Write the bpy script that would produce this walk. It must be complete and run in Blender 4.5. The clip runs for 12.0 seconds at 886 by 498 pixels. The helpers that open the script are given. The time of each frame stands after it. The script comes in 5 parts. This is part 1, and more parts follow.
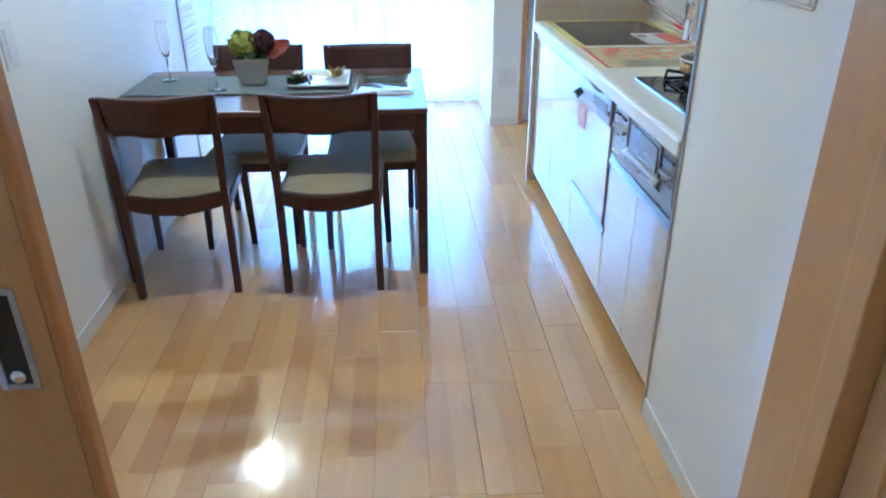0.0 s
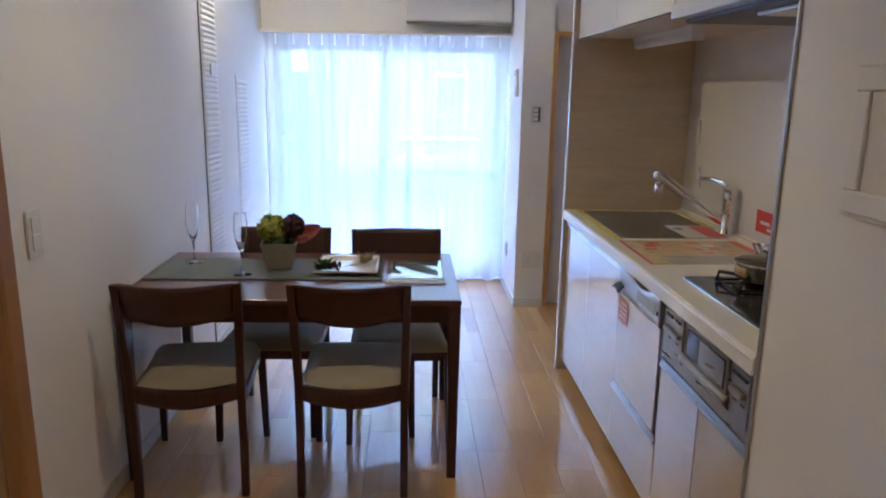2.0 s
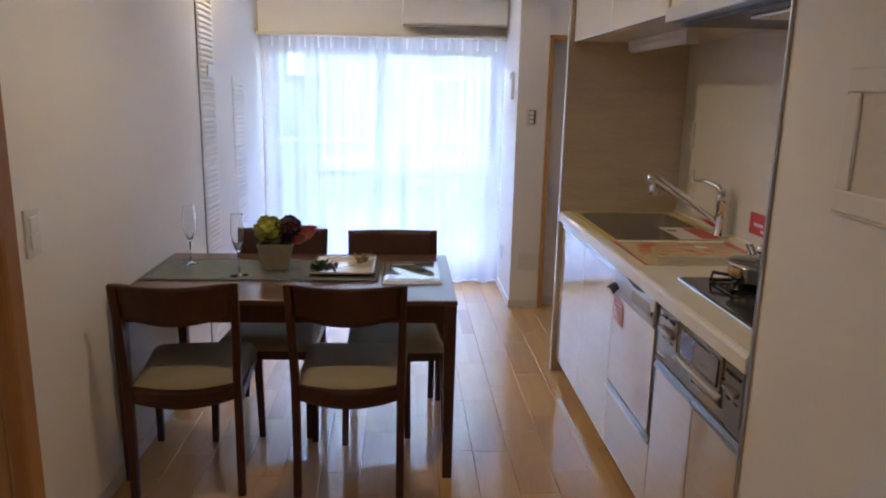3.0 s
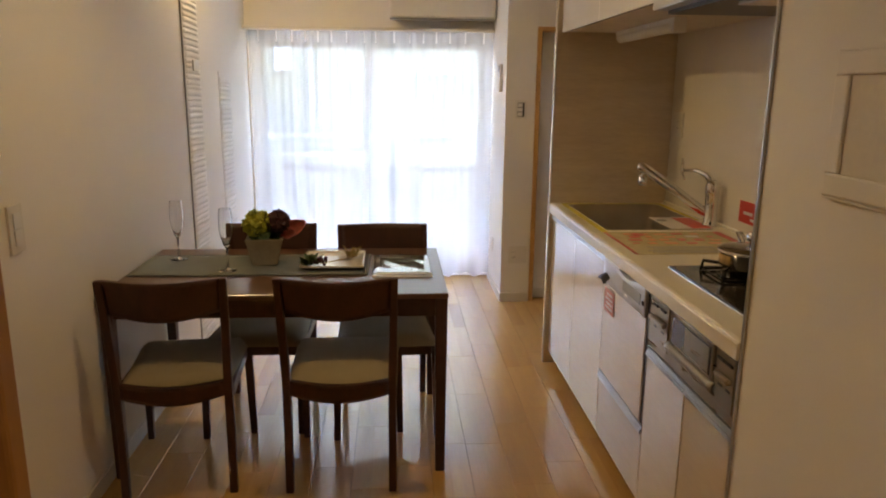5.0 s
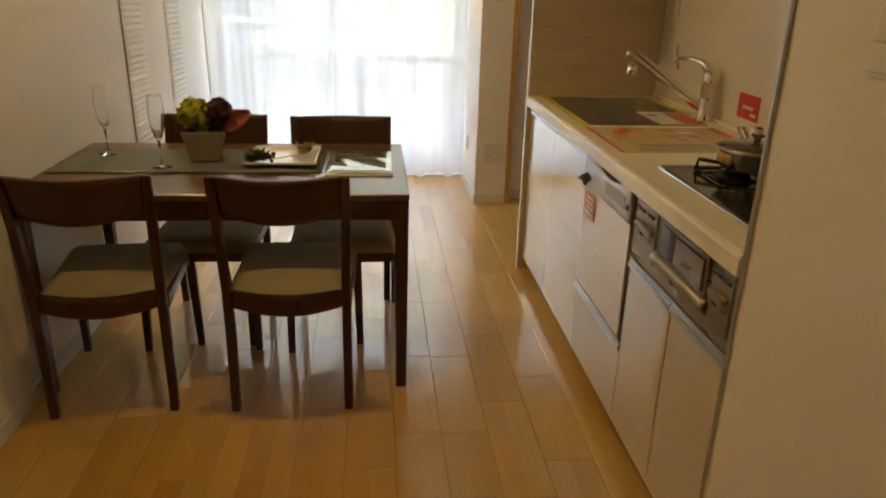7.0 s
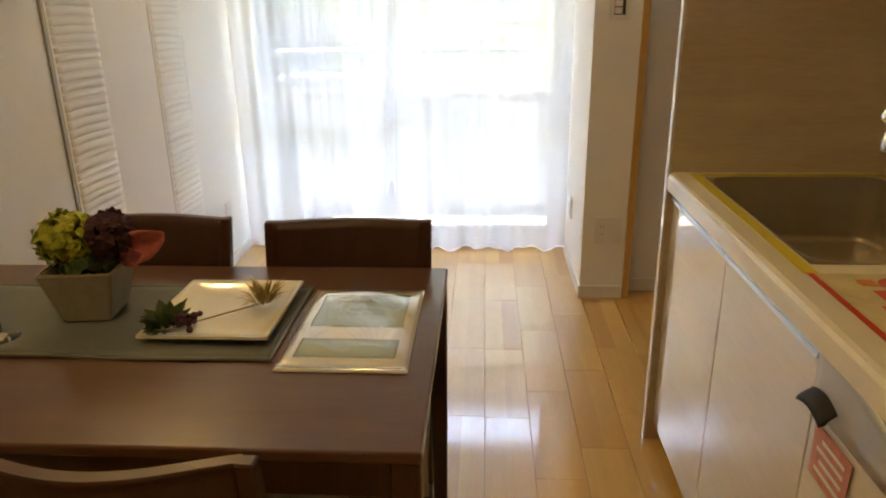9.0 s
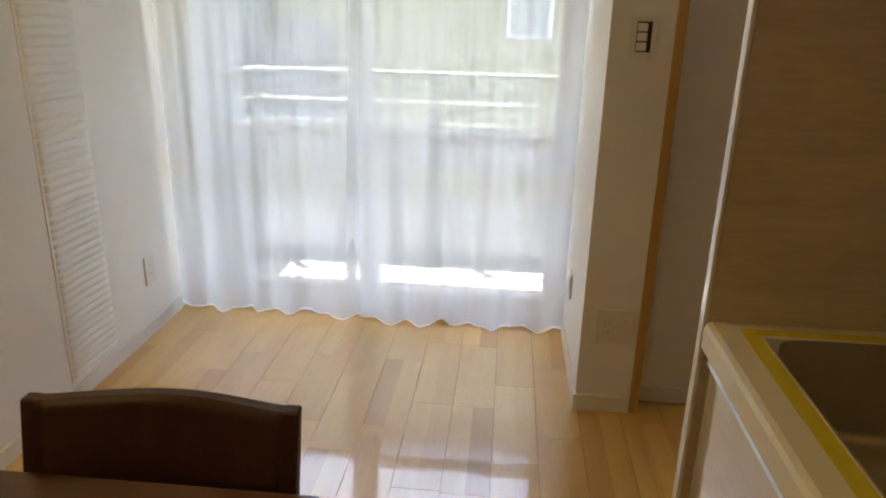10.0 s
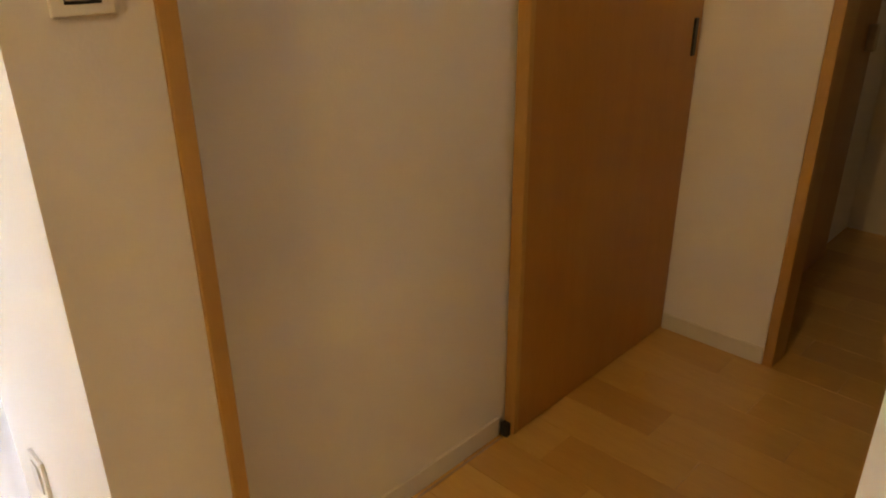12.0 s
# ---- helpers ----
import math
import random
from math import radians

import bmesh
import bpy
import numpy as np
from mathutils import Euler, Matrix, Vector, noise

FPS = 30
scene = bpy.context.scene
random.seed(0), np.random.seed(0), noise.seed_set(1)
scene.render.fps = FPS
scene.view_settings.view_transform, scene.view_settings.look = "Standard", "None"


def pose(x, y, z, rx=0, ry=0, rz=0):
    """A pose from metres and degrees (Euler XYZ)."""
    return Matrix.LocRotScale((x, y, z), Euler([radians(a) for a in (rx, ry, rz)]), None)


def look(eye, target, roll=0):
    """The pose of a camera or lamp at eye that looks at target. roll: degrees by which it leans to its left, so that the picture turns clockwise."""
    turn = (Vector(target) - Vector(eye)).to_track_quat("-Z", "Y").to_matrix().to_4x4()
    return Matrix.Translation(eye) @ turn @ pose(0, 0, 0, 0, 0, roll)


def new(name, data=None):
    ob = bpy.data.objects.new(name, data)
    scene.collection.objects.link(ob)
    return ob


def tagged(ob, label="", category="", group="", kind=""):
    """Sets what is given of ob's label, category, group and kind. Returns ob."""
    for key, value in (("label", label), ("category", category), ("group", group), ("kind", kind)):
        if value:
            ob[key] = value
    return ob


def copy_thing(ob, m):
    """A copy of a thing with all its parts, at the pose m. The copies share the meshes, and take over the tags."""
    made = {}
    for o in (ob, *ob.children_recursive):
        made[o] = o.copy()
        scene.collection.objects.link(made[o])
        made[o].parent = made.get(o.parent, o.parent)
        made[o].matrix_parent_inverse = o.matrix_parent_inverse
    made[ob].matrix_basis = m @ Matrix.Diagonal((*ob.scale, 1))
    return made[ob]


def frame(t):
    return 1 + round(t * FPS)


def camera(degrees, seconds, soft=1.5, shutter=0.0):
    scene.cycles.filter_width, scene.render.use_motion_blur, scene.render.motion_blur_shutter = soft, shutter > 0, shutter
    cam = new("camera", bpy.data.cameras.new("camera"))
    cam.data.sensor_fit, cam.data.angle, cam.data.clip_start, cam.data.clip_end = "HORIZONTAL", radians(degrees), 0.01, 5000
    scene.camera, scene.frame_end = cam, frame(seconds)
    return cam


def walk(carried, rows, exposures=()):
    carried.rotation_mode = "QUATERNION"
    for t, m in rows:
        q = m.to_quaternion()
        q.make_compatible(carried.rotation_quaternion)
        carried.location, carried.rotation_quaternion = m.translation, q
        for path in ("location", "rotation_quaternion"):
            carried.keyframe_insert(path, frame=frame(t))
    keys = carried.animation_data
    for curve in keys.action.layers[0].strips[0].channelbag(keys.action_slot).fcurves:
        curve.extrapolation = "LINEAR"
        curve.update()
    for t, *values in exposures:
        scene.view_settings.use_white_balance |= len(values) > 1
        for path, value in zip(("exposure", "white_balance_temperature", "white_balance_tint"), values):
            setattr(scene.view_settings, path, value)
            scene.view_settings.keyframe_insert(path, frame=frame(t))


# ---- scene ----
cam = camera(63.9, 12.0, soft=2.0)
PATH = [
    (0, (0.576, 0.284, 1.353), (0.687, 2.08, 0.48), -0.2),
    (0.5, (0.594, 0.309, 1.369), (0.72, 2.087, 0.462), -1.1),
    (1, (0.539, 0.445, 1.385), (0.596, 2.37, 0.846), 0.1),
    (1.5, (0.495, 0.48, 1.4), (0.554, 2.429, 0.954), 1.1),
    (2, (0.494, 0.478, 1.397), (0.591, 2.427, 0.959), 1.0),
    (2.5, (0.49, 0.471, 1.391), (0.598, 2.424, 0.973), 1.6),
    (3, (0.489, 0.462, 1.392), (0.6, 2.413, 0.963), 1.2),
    (5, (0.492, 0.471, 1.377), (0.629, 2.417, 0.937), 0.6),
    (5.5, (0.501, 0.48, 1.367), (0.659, 2.413, 0.879), 0.0),
    (6, (0.532, 0.515, 1.335), (0.926, 2.377, 0.722), 0.8),
    (6.5, (0.502, 0.631, 1.316), (0.789, 2.488, 0.631), 1.3),
    (6.7, (0.532, 0.661, 1.311), (0.767, 2.517, 0.605), 1.6),
    (8.3, (0.651, 1.481, 1.275), (0.682, 3.362, 0.596), -1.1),
    (8.5, (0.695, 1.634, 1.289), (0.64, 3.523, 0.635), -0.6),
    (9, (0.765, 1.998, 1.284), (0.649, 3.88, 0.616), -0.8),
    (9.5, (0.821, 2.395, 1.29), (0.835, 4.29, 0.65), 0.4),
    (10, (0.908, 2.759, 1.326), (0.746, 4.644, 0.678), 1.5),
    (10.5, (0.876, 3.131, 1.31), (0.808, 5.002, 0.607), 0.6),
    (11, (0.9, 3.495, 1.304), (1.147, 5.333, 0.555), -0.3),
    (11.5, (0.972, 3.783, 1.318), (1.713, 5.443, 0.484), 2.5),
    (11.8, (0.981, 3.889, 1.315), (2.063, 5.375, 0.527), 1.6),
    (12, (0.947, 4.036, 1.277), (2.261, 5.317, 0.481), -0.4),
]
EXPO = [(0.0, 6.30, 3650, 10), (1.0, 6.0, 3850, 16), (1.5, 5.38, 4250, 21), (3.0, 4.90, 5150, 28), (4.8, 4.82, 6450, 25),
        (6.5, 4.77, 7900, 16), (8.5, 5.0, 7600, 17), (9.5, 4.52, 7700, 17), (10.5, 4.04, 7600, 18), (11.0, 3.93, 7300, 20), (11.5, 4.12, 7500, 20), (12.0, 5.15, 8700, 23)]
walk(cam, [(t, look(eye, target, roll)) for t, eye, target, roll in PATH], EXPO)

# ---------------------------------------------------------------- light
SUN_DIR = Vector((-0.36, 0.36, 1.0)).normalized()  # towards the sun
world = bpy.data.worlds.new("sky")
scene.world = world
world.use_nodes = True
wn = world.node_tree
sky = wn.nodes.new("ShaderNodeTexSky")
sky.sky_type = "NISHITA"
sky.sun_disc = False
sky.sun_elevation = math.asin(SUN_DIR.z)
sky.sun_rotation = math.atan2(SUN_DIR.x, SUN_DIR.y)
wn.nodes["Background"].inputs["Strength"].default_value = 0.15
wn.links.new(sky.outputs["Color"], wn.nodes["Background"].inputs["Color"])

sun = new("sun", bpy.data.lights.new("sun", "SUN"))
sun.data.energy, sun.data.angle, sun.data.color = 3.6, radians(0.5), (1.0, 0.97, 0.92)
sun.matrix_world = look((0, 0, 20), Vector((0, 0, 20)) - SUN_DIR)

CEIL = 2.25
WARM = (1.0, 0.73, 0.28)
# the last two, in hall and passage, are unseen and added for warm fill
DOWNLIGHTS = [(0.30, 2.58, 0.95), (-0.44, 4.24, 1.35), (0.45, 0.35, 0.25), (2.45, 4.55, 0.03)]
for lx, ly, watts in DOWNLIGHTS:
    spot = new("downlight_lamp", bpy.data.lights.new("downlight_lamp", "SPOT"))
    spot.data.energy, spot.data.color = watts, WARM
    spot.data.spot_size, spot.data.spot_blend = (radians(174), 0.2) if lx < 0 else (radians(146), 0.7)
    spot.data.shadow_soft_size = 0.014 if ly < 1 else 0.035
    spot.matrix_world = look((lx, ly, CEIL - 0.012), (lx, ly, 0))

# ---------------------------------------------------------------- helpers of this scene
origin = {}


def box(bm, x0, y0, z0, x1, y1, z1, bevel=0.0, seg=2):
    """A box between two corners, with rounded edges."""
    made = bmesh.ops.create_cube(bm, size=1.0)["verts"]
    for v in made:
        v.co = Vector(((x0 + x1) / 2 + v.co.x * (x1 - x0), (y0 + y1) / 2 + v.co.y * (y1 - y0), (z0 + z1) / 2 + v.co.z * (z1 - z0)))
    if bevel:
        edges = list({e for v in made for e in v.link_edges})
        bmesh.ops.bevel(bm, geom=edges, offset=bevel, segments=seg, profile=0.5, affect="EDGES", clamp_overlap=True)
    return made


def bar(bm, a, b, w0, d0, w1=None, d1=None, bevel=0.0):
    """A tapered square bar from a to b; w along x, d along y."""
    w1, d1 = w1 or w0, d1 or d0
    vs = []
    for p, w, d in ((a, w0, d0), (b, w1, d1)):
        for sx, sy in ((-1, -1), (1, -1), (1, 1), (-1, 1)):
            vs.append(bm.verts.new((p[0] + sx * w / 2, p[1] + sy * d / 2, p[2])))
    fs = [bm.faces.new((vs[3], vs[2], vs[1], vs[0])), bm.faces.new(vs[4:])]
    for i in range(4):
        j = (i + 1) % 4
        fs.append(bm.faces.new((vs[i], vs[j], vs[4 + j], vs[4 + i])))
    if bevel:
        bmesh.ops.bevel(bm, geom=list({e for f in fs for e in f.edges}), offset=bevel, segments=2, profile=0.5, affect="EDGES", clamp_overlap=True)


def tube(bm, points, radii, n=14, cap=True):
    """A round tube along points."""
    rings = []
    pts = [Vector(p) for p in points]
    for i, p in enumerate(pts):
        d = (pts[min(i + 1, len(pts) - 1)] - pts[max(i - 1, 0)]).normalized()
        side = d.cross(Vector((0, 0, 1)))
        side = side.normalized() if side.length > 1e-3 else Vector((1, 0, 0))
        up = side.cross(d).normalized()
        r = radii[i] if isinstance(radii, (list, tuple)) else radii
        rings.append([bm.verts.new(p + r * (math.cos(2 * math.pi * k / n) * side + math.sin(2 * math.pi * k / n) * up)) for k in range(n)])
    for a, b in zip(rings, rings[1:]):
        for k in range(n):
            f = bm.faces.new((a[k], a[(k + 1) % n], b[(k + 1) % n], b[k]))
            f.smooth = True
    if cap:
        bm.faces.new(rings[0][::-1])
        bm.faces.new(rings[-1])


def lathe(bm, centre, profile, n=28):
    """A turned body: profile of (radius, height)."""
    rings = []
    for r, h in profile:
        rings.append([bm.verts.new((centre[0] + r * math.cos(2 * math.pi * k / n), centre[1] + r * math.sin(2 * math.pi * k / n), centre[2] + h)) for k in range(n)])
    for a, b in zip(rings, rings[1:]):
        for k in range(n):
            f = bm.faces.new((a[k], a[(k + 1) % n], b[(k + 1) % n], b[k]))
            f.smooth = True
    bm.faces.new(rings[0][::-1])
    bm.faces.new(rings[-1])


def grid(bm, nu, nv, fn, smooth=True):
    """A sheet of nu by nv cells through the points fn(u, v)."""
    vs = [[bm.verts.new(fn(i / nu, j / nv)) for j in range(nv + 1)] for i in range(nu + 1)]
    for i in range(nu):
        for j in range(nv):
            f = bm.faces.new((vs[i][j], vs[i + 1][j], vs[i + 1][j + 1], vs[i][j + 1]))
            f.smooth = smooth
    return vs


def slab(bm, nu, nv, fn, off):
    """A closed sheet: fn(u, v) gives a point, off(u, v) the way to its other side."""
    a = [[bm.verts.new(fn(i / nu, j / nv)) for j in range(nv + 1)] for i in range(nu + 1)]
    b = [[bm.verts.new(Vector(fn(i / nu, j / nv)) + Vector(off(i / nu, j / nv))) for j in range(nv + 1)] for i in range(nu + 1)]
    for i in range(nu):
        for j in range(nv):
            bm.faces.new((a[i][j], a[i + 1][j], a[i + 1][j + 1], a[i][j + 1])).smooth = True
            bm.faces.new((b[i][j + 1], b[i + 1][j + 1], b[i + 1][j], b[i][j])).smooth = True
    for i in range(nu):
        bm.faces.new((a[i + 1][0], a[i][0], b[i][0], b[i + 1][0]))
        bm.faces.new((a[i][nv], a[i + 1][nv], b[i + 1][nv], b[i][nv]))
    for j in range(nv):
        bm.faces.new((a[0][j], a[0][j + 1], b[0][j + 1], b[0][j]))
        bm.faces.new((a[nu][j + 1], a[nu][j], b[nu][j], b[nu][j + 1]))


def link_mesh(name, bm, material, at=(0, 0, 0)):
    bmesh.ops.recalc_face_normals(bm, faces=bm.faces)
    if any(at):
        bmesh.ops.translate(bm, verts=bm.verts, vec=-Vector(at))
    me = bpy.data.meshes.new(name)
    bm.to_mesh(me)
    bm.free()
    me.materials.append(material)
    return new(name, me)


def thing(name, at, label, category, group="", kind=""):
    """An empty at the base of a thing, for its parts."""
    ob = new(name)
    ob.empty_display_size = 0.05
    ob.location = at
    origin[ob] = Vector(at)
    return tagged(ob, label, category, group, kind)


def part(name, bm, material, parent, label=""):
    """One mesh, drawn in world coordinates, under a thing or a part."""
    ob = link_mesh(name, bm, material, origin[parent])
    ob.parent = parent
    origin[ob] = origin[parent]
    return tagged(ob, label)


def solid(name, bm, material, label, category="", kind="", group="", at=None):
    """A thing or a piece of the setting that is one mesh."""
    if at is None:
        lo = [min(v.co[i] for v in bm.verts) for i in range(3)]
        hi = [max(v.co[i] for v in bm.verts) for i in range(3)]
        at = ((lo[0] + hi[0]) / 2, (lo[1] + hi[1]) / 2, lo[2])
    ob = link_mesh(name, bm, material, at)
    ob.location = at
    origin[ob] = Vector(at)
    return tagged(ob, label, category, group, kind)


def new_box(*a, **k):
    bm = bmesh.new()
    box(bm, *a, **k)
    return bm


# ---------------------------------------------------------------- materials
def nodes_of(name):
    m = bpy.data.materials.new(name)
    m.use_nodes = True
    return m, m.node_tree, m.node_tree.nodes["Principled BSDF"]


def noise_node(nt, scale, stretch=(1, 1, 1), detail=4.0, rough=0.6, random_shift=False):
    co = nt.nodes.new("ShaderNodeTexCoord")
    mp = nt.nodes.new("ShaderNodeMapping")
    mp.inputs["Scale"].default_value = stretch
    nt.links.new(co.outputs["Object"], mp.inputs["Vector"])
    if random_shift:
        info = nt.nodes.new("ShaderNodeObjectInfo")
        mul = nt.nodes.new("ShaderNodeMath")
        mul.operation = "MULTIPLY"
        mul.inputs[1].default_value = 37.0
        nt.links.new(info.outputs["Random"], mul.inputs[0])
        nt.links.new(mul.outputs[0], mp.inputs["Location"])
    n = nt.nodes.new("ShaderNodeTexNoise")
    n.inputs["Scale"].default_value, n.inputs["Detail"].default_value, n.inputs["Roughness"].default_value = scale, detail, rough
    nt.links.new(mp.outputs["Vector"], n.inputs["Vector"])
    return n.outputs["Fac"]


def ramp(nt, fac, stops):
    r = nt.nodes.new("ShaderNodeValToRGB")
    while len(r.color_ramp.elements) < len(stops):
        r.color_ramp.elements.new(0.5)
    for e, (p, c) in zip(r.color_ramp.elements, stops):
        e.position, e.color = p, (*c, 1)
    nt.links.new(fac, r.inputs["Fac"])
    return r.outputs["Color"]


def mix(nt, fac, a, b, kind="MIX"):
    m = nt.nodes.new("ShaderNodeMix")
    m.data_type, m.blend_type = "RGBA", kind
    for s, v in ((m.inputs[0], fac), (m.inputs[6], a), (m.inputs[7], b)):
        if isinstance(v, (int, float)):
            s.default_value = v
        elif isinstance(v, tuple):
            s.default_value = (*v, 1)
        else:
            nt.links.new(v, s)
    return m.outputs[2]


def bump(nt, bsdf, height, strength, distance=0.002):
    b = nt.nodes.new("ShaderNodeBump")
    b.inputs["Strength"].default_value, b.inputs["Distance"].default_value = strength, distance
    nt.links.new(height, b.inputs["Height"])
    nt.links.new(b.outputs["Normal"], bsdf.inputs["Normal"])


def vary(c, k):
    return tuple(min(1.0, v * k) for v in c)


def paint(name, c, rough=0.5, metal=0.0, var=0.06, scale=3.0, grain=60.0, bumps=0.15, dist=0.001, coat=0.0, stretch=(1, 1, 1), rvar=0.08, gloss=1.5):
    """A surface of one colour, uneven at two scales."""
    m, nt, b = nodes_of(name)
    big = noise_node(nt, scale, stretch)
    fine = noise_node(nt, grain, stretch, 3.0)
    col = ramp(nt, big, [(0.3, vary(c, 1 - var)), (0.7, vary(c, 1 + var))])
    col = mix(nt, 0.25, col, ramp(nt, fine, [(0.35, vary(c, 1 - 2 * var)), (0.65, vary(c, 1 + var))]))
    nt.links.new(col, b.inputs["Base Color"])
    rr = nt.nodes.new("ShaderNodeMapRange")
    rr.inputs["To Min"].default_value, rr.inputs["To Max"].default_value = max(0.01, rough - min(rvar, 0.15 * rough)), min(1.0, rough + min(rvar, 0.15 * rough))
    nt.links.new(big, rr.inputs["Value"])
    nt.links.new(rr.outputs["Result"], b.inputs["Roughness"])
    b.inputs["Metallic"].default_value = metal
    b.inputs["Coat Weight"].default_value = coat
    b.inputs["Coat Roughness"].default_value = 0.05
    b.inputs["Coat IOR"].default_value = gloss
    if bumps:
        bump(nt, b, fine, bumps, dist)
    return m


def timber(name, dark, light, rough=0.4, stretch=(1, 8, 8), scale=3.0, coat=0.0, bumps=0.1, random_tone=False, streak=1.0, gloss=1.5, coat_rough=0.03):
    """Wood with a long grain; stretch is large across the grain."""
    m, nt, b = nodes_of(name)
    broad = noise_node(nt, scale, stretch, 5.0, 0.65, random_tone)
    fine = noise_node(nt, scale * 9, stretch, 3.0, 0.6, random_tone)
    mid = tuple((p + q) / 2 for p, q in zip(dark, light))
    col = ramp(nt, broad, [(0.25, mix_rgb(mid, dark, streak)), (0.5, mid), (0.75, mix_rgb(mid, light, streak))])
    col = mix(nt, 0.3 * streak, col, ramp(nt, fine, [(0.35, dark), (0.65, light)]))
    if random_tone:
        info = nt.nodes.new("ShaderNodeObjectInfo")
        tone = ramp(nt, info.outputs["Random"], [(0.0, (0.80, 0.70, 0.58)), (0.10, (0.90, 0.84, 0.76)), (0.28, (0.98, 0.96, 0.93)), (0.6, (1.03, 1.03, 1.03)), (0.85, (0.94, 0.89, 0.82)), (1.0, (1.06, 1.08, 1.10))])
        col = mix(nt, 1.0, col, tone, "MULTIPLY")
    nt.links.new(col, b.inputs["Base Color"])
    b.inputs["Roughness"].default_value = rough
    b.inputs["Coat Weight"].default_value = coat
    b.inputs["Coat Roughness"].default_value = coat_rough
    b.inputs["Coat IOR"].default_value = gloss
    if bumps:
        bump(nt, b, fine, bumps, 0.0008)
    return m


def mix_rgb(a, b, k):
    return tuple(p + (q - p) * k for p, q in zip(a, b))


def glass(name, tint=(1, 1, 1), clear=0.93, rough=0.0):
    """A thin pane: mostly clear, with a faint mirror."""
    m, nt, b = nodes_of(name)
    nt.nodes.remove(b)
    t = nt.nodes.new("ShaderNodeBsdfTransparent")
    t.inputs["Color"].default_value = (*tint, 1)
    g = nt.nodes.new("ShaderNodeBsdfGlossy")
    g.inputs["Roughness"].default_value = rough
    mx = nt.nodes.new("ShaderNodeMixShader")
    mx.inputs[0].default_value = 1 - clear
    nt.links.new(t.outputs[0], mx.inputs[1])
    nt.links.new(g.outputs[0], mx.inputs[2])
    nt.links.new(mx.outputs[0], nt.nodes["Material Output"].inputs["Surface"])
    return m


def clear_glass(name):
    """Blown glass that bends and mirrors light."""
    m, nt, b = nodes_of(name)
    b.inputs["Base Color"].default_value = (0.985, 0.99, 0.99, 1)
    b.inputs["Roughness"].default_value = 0.0
    b.inputs["IOR"].default_value = 1.5
    b.inputs["Transmission Weight"].default_value = 1.0
    return m


def film(name):
    """Clear plastic film: a mirror at flat angles, clear from above."""
    m, nt, b = nodes_of(name)
    nt.nodes.remove(b)
    t = nt.nodes.new("ShaderNodeBsdfTransparent")
    g = nt.nodes.new("ShaderNodeBsdfGlossy")
    g.inputs["Roughness"].default_value = 0.04
    lw = nt.nodes.new("ShaderNodeLayerWeight")
    lw.inputs["Blend"].default_value = 0.5
    fr = nt.nodes.new("ShaderNodeMath")
    fr.operation = "POWER"
    fr.inputs[1].default_value = 3.0
    nt.links.new(lw.outputs["Facing"], fr.inputs[0])
    mx = nt.nodes.new("ShaderNodeMixShader")
    nt.links.new(fr.outputs[0], mx.inputs[0])
    nt.links.new(t.outputs[0], mx.inputs[1])
    nt.links.new(g.outputs[0], mx.inputs[2])
    nt.links.new(mx.outputs[0], nt.nodes["Material Output"].inputs["Surface"])
    return m


def sheer(name, open_part, c=(0.9, 0.91, 0.93), weave=900.0, back=0.5):
    """Thin cloth: part of the light goes straight through, the rest is scattered."""
    m, nt, b = nodes_of(name)
    nt.nodes.remove(b)
    t = nt.nodes.new("ShaderNodeBsdfTransparent")
    tr = nt.nodes.new("ShaderNodeBsdfTranslucent")
    df = nt.nodes.new("ShaderNodeBsdfDiffuse")
    fold = noise_node(nt, 2.0, (1, 1, 0.15))
    col = ramp(nt, fold, [(0.3, vary(c, 0.95)), (0.7, vary(c, 1.02))])
    nt.links.new(col, tr.inputs["Color"])
    nt.links.new(col, df.inputs["Color"])
    cloth = nt.nodes.new("ShaderNodeMixShader")
    cloth.inputs[0].default_value = back
    nt.links.new(tr.outputs[0], cloth.inputs[1])
    nt.links.new(df.outputs[0], cloth.inputs[2])
    thread = noise_node(nt, weave, (1, 1, 1), 1.0)
    amount = nt.nodes.new("ShaderNodeMapRange")
    amount.inputs["To Min"].default_value, amount.inputs["To Max"].default_value = 1 - open_part - 0.08, 1 - open_part + 0.08
    nt.links.new(thread, amount.inputs["Value"])
    mx = nt.nodes.new("ShaderNodeMixShader")
    nt.links.new(amount.outputs["Result"], mx.inputs[0])
    nt.links.new(t.outputs[0], mx.inputs[1])
    nt.links.new(cloth.outputs[0], mx.inputs[2])
    nt.links.new(mx.outputs[0], nt.nodes["Material Output"].inputs["Surface"])
    return m


def glow(name, c, strength):
    m, nt, b = nodes_of(name)
    b.inputs["Emission Color"].default_value, b.inputs["Emission Strength"].default_value = (*c, 1), strength
    b.inputs["Base Color"].default_value = (*c, 1)
    return m


WALL = paint("wallpaper", (0.84, 0.82, 0.785), 0.85, var=0.015, scale=1.5, grain=180, bumps=0.35, dist=0.0012)
CEILING = paint("ceiling_paper", (0.85, 0.84, 0.81), 0.9, var=0.015, scale=1.5, grain=150, bumps=0.3)
RIBBED = paint("ribbed_tile", (0.84, 0.825, 0.79), 0.7, var=0.02, scale=4, grain=120, bumps=0.2)
PLANK = timber("maple_flooring", (0.58, 0.325, 0.080), (0.77, 0.48, 0.140), 0.42, (9, 1, 9), 2.2, coat=1.0, bumps=0.05, random_tone=True, streak=0.55, gloss=1.9, coat_rough=0.085)
SUBFLOOR = paint("floor_joint", (0.24, 0.14, 0.07), 0.7)
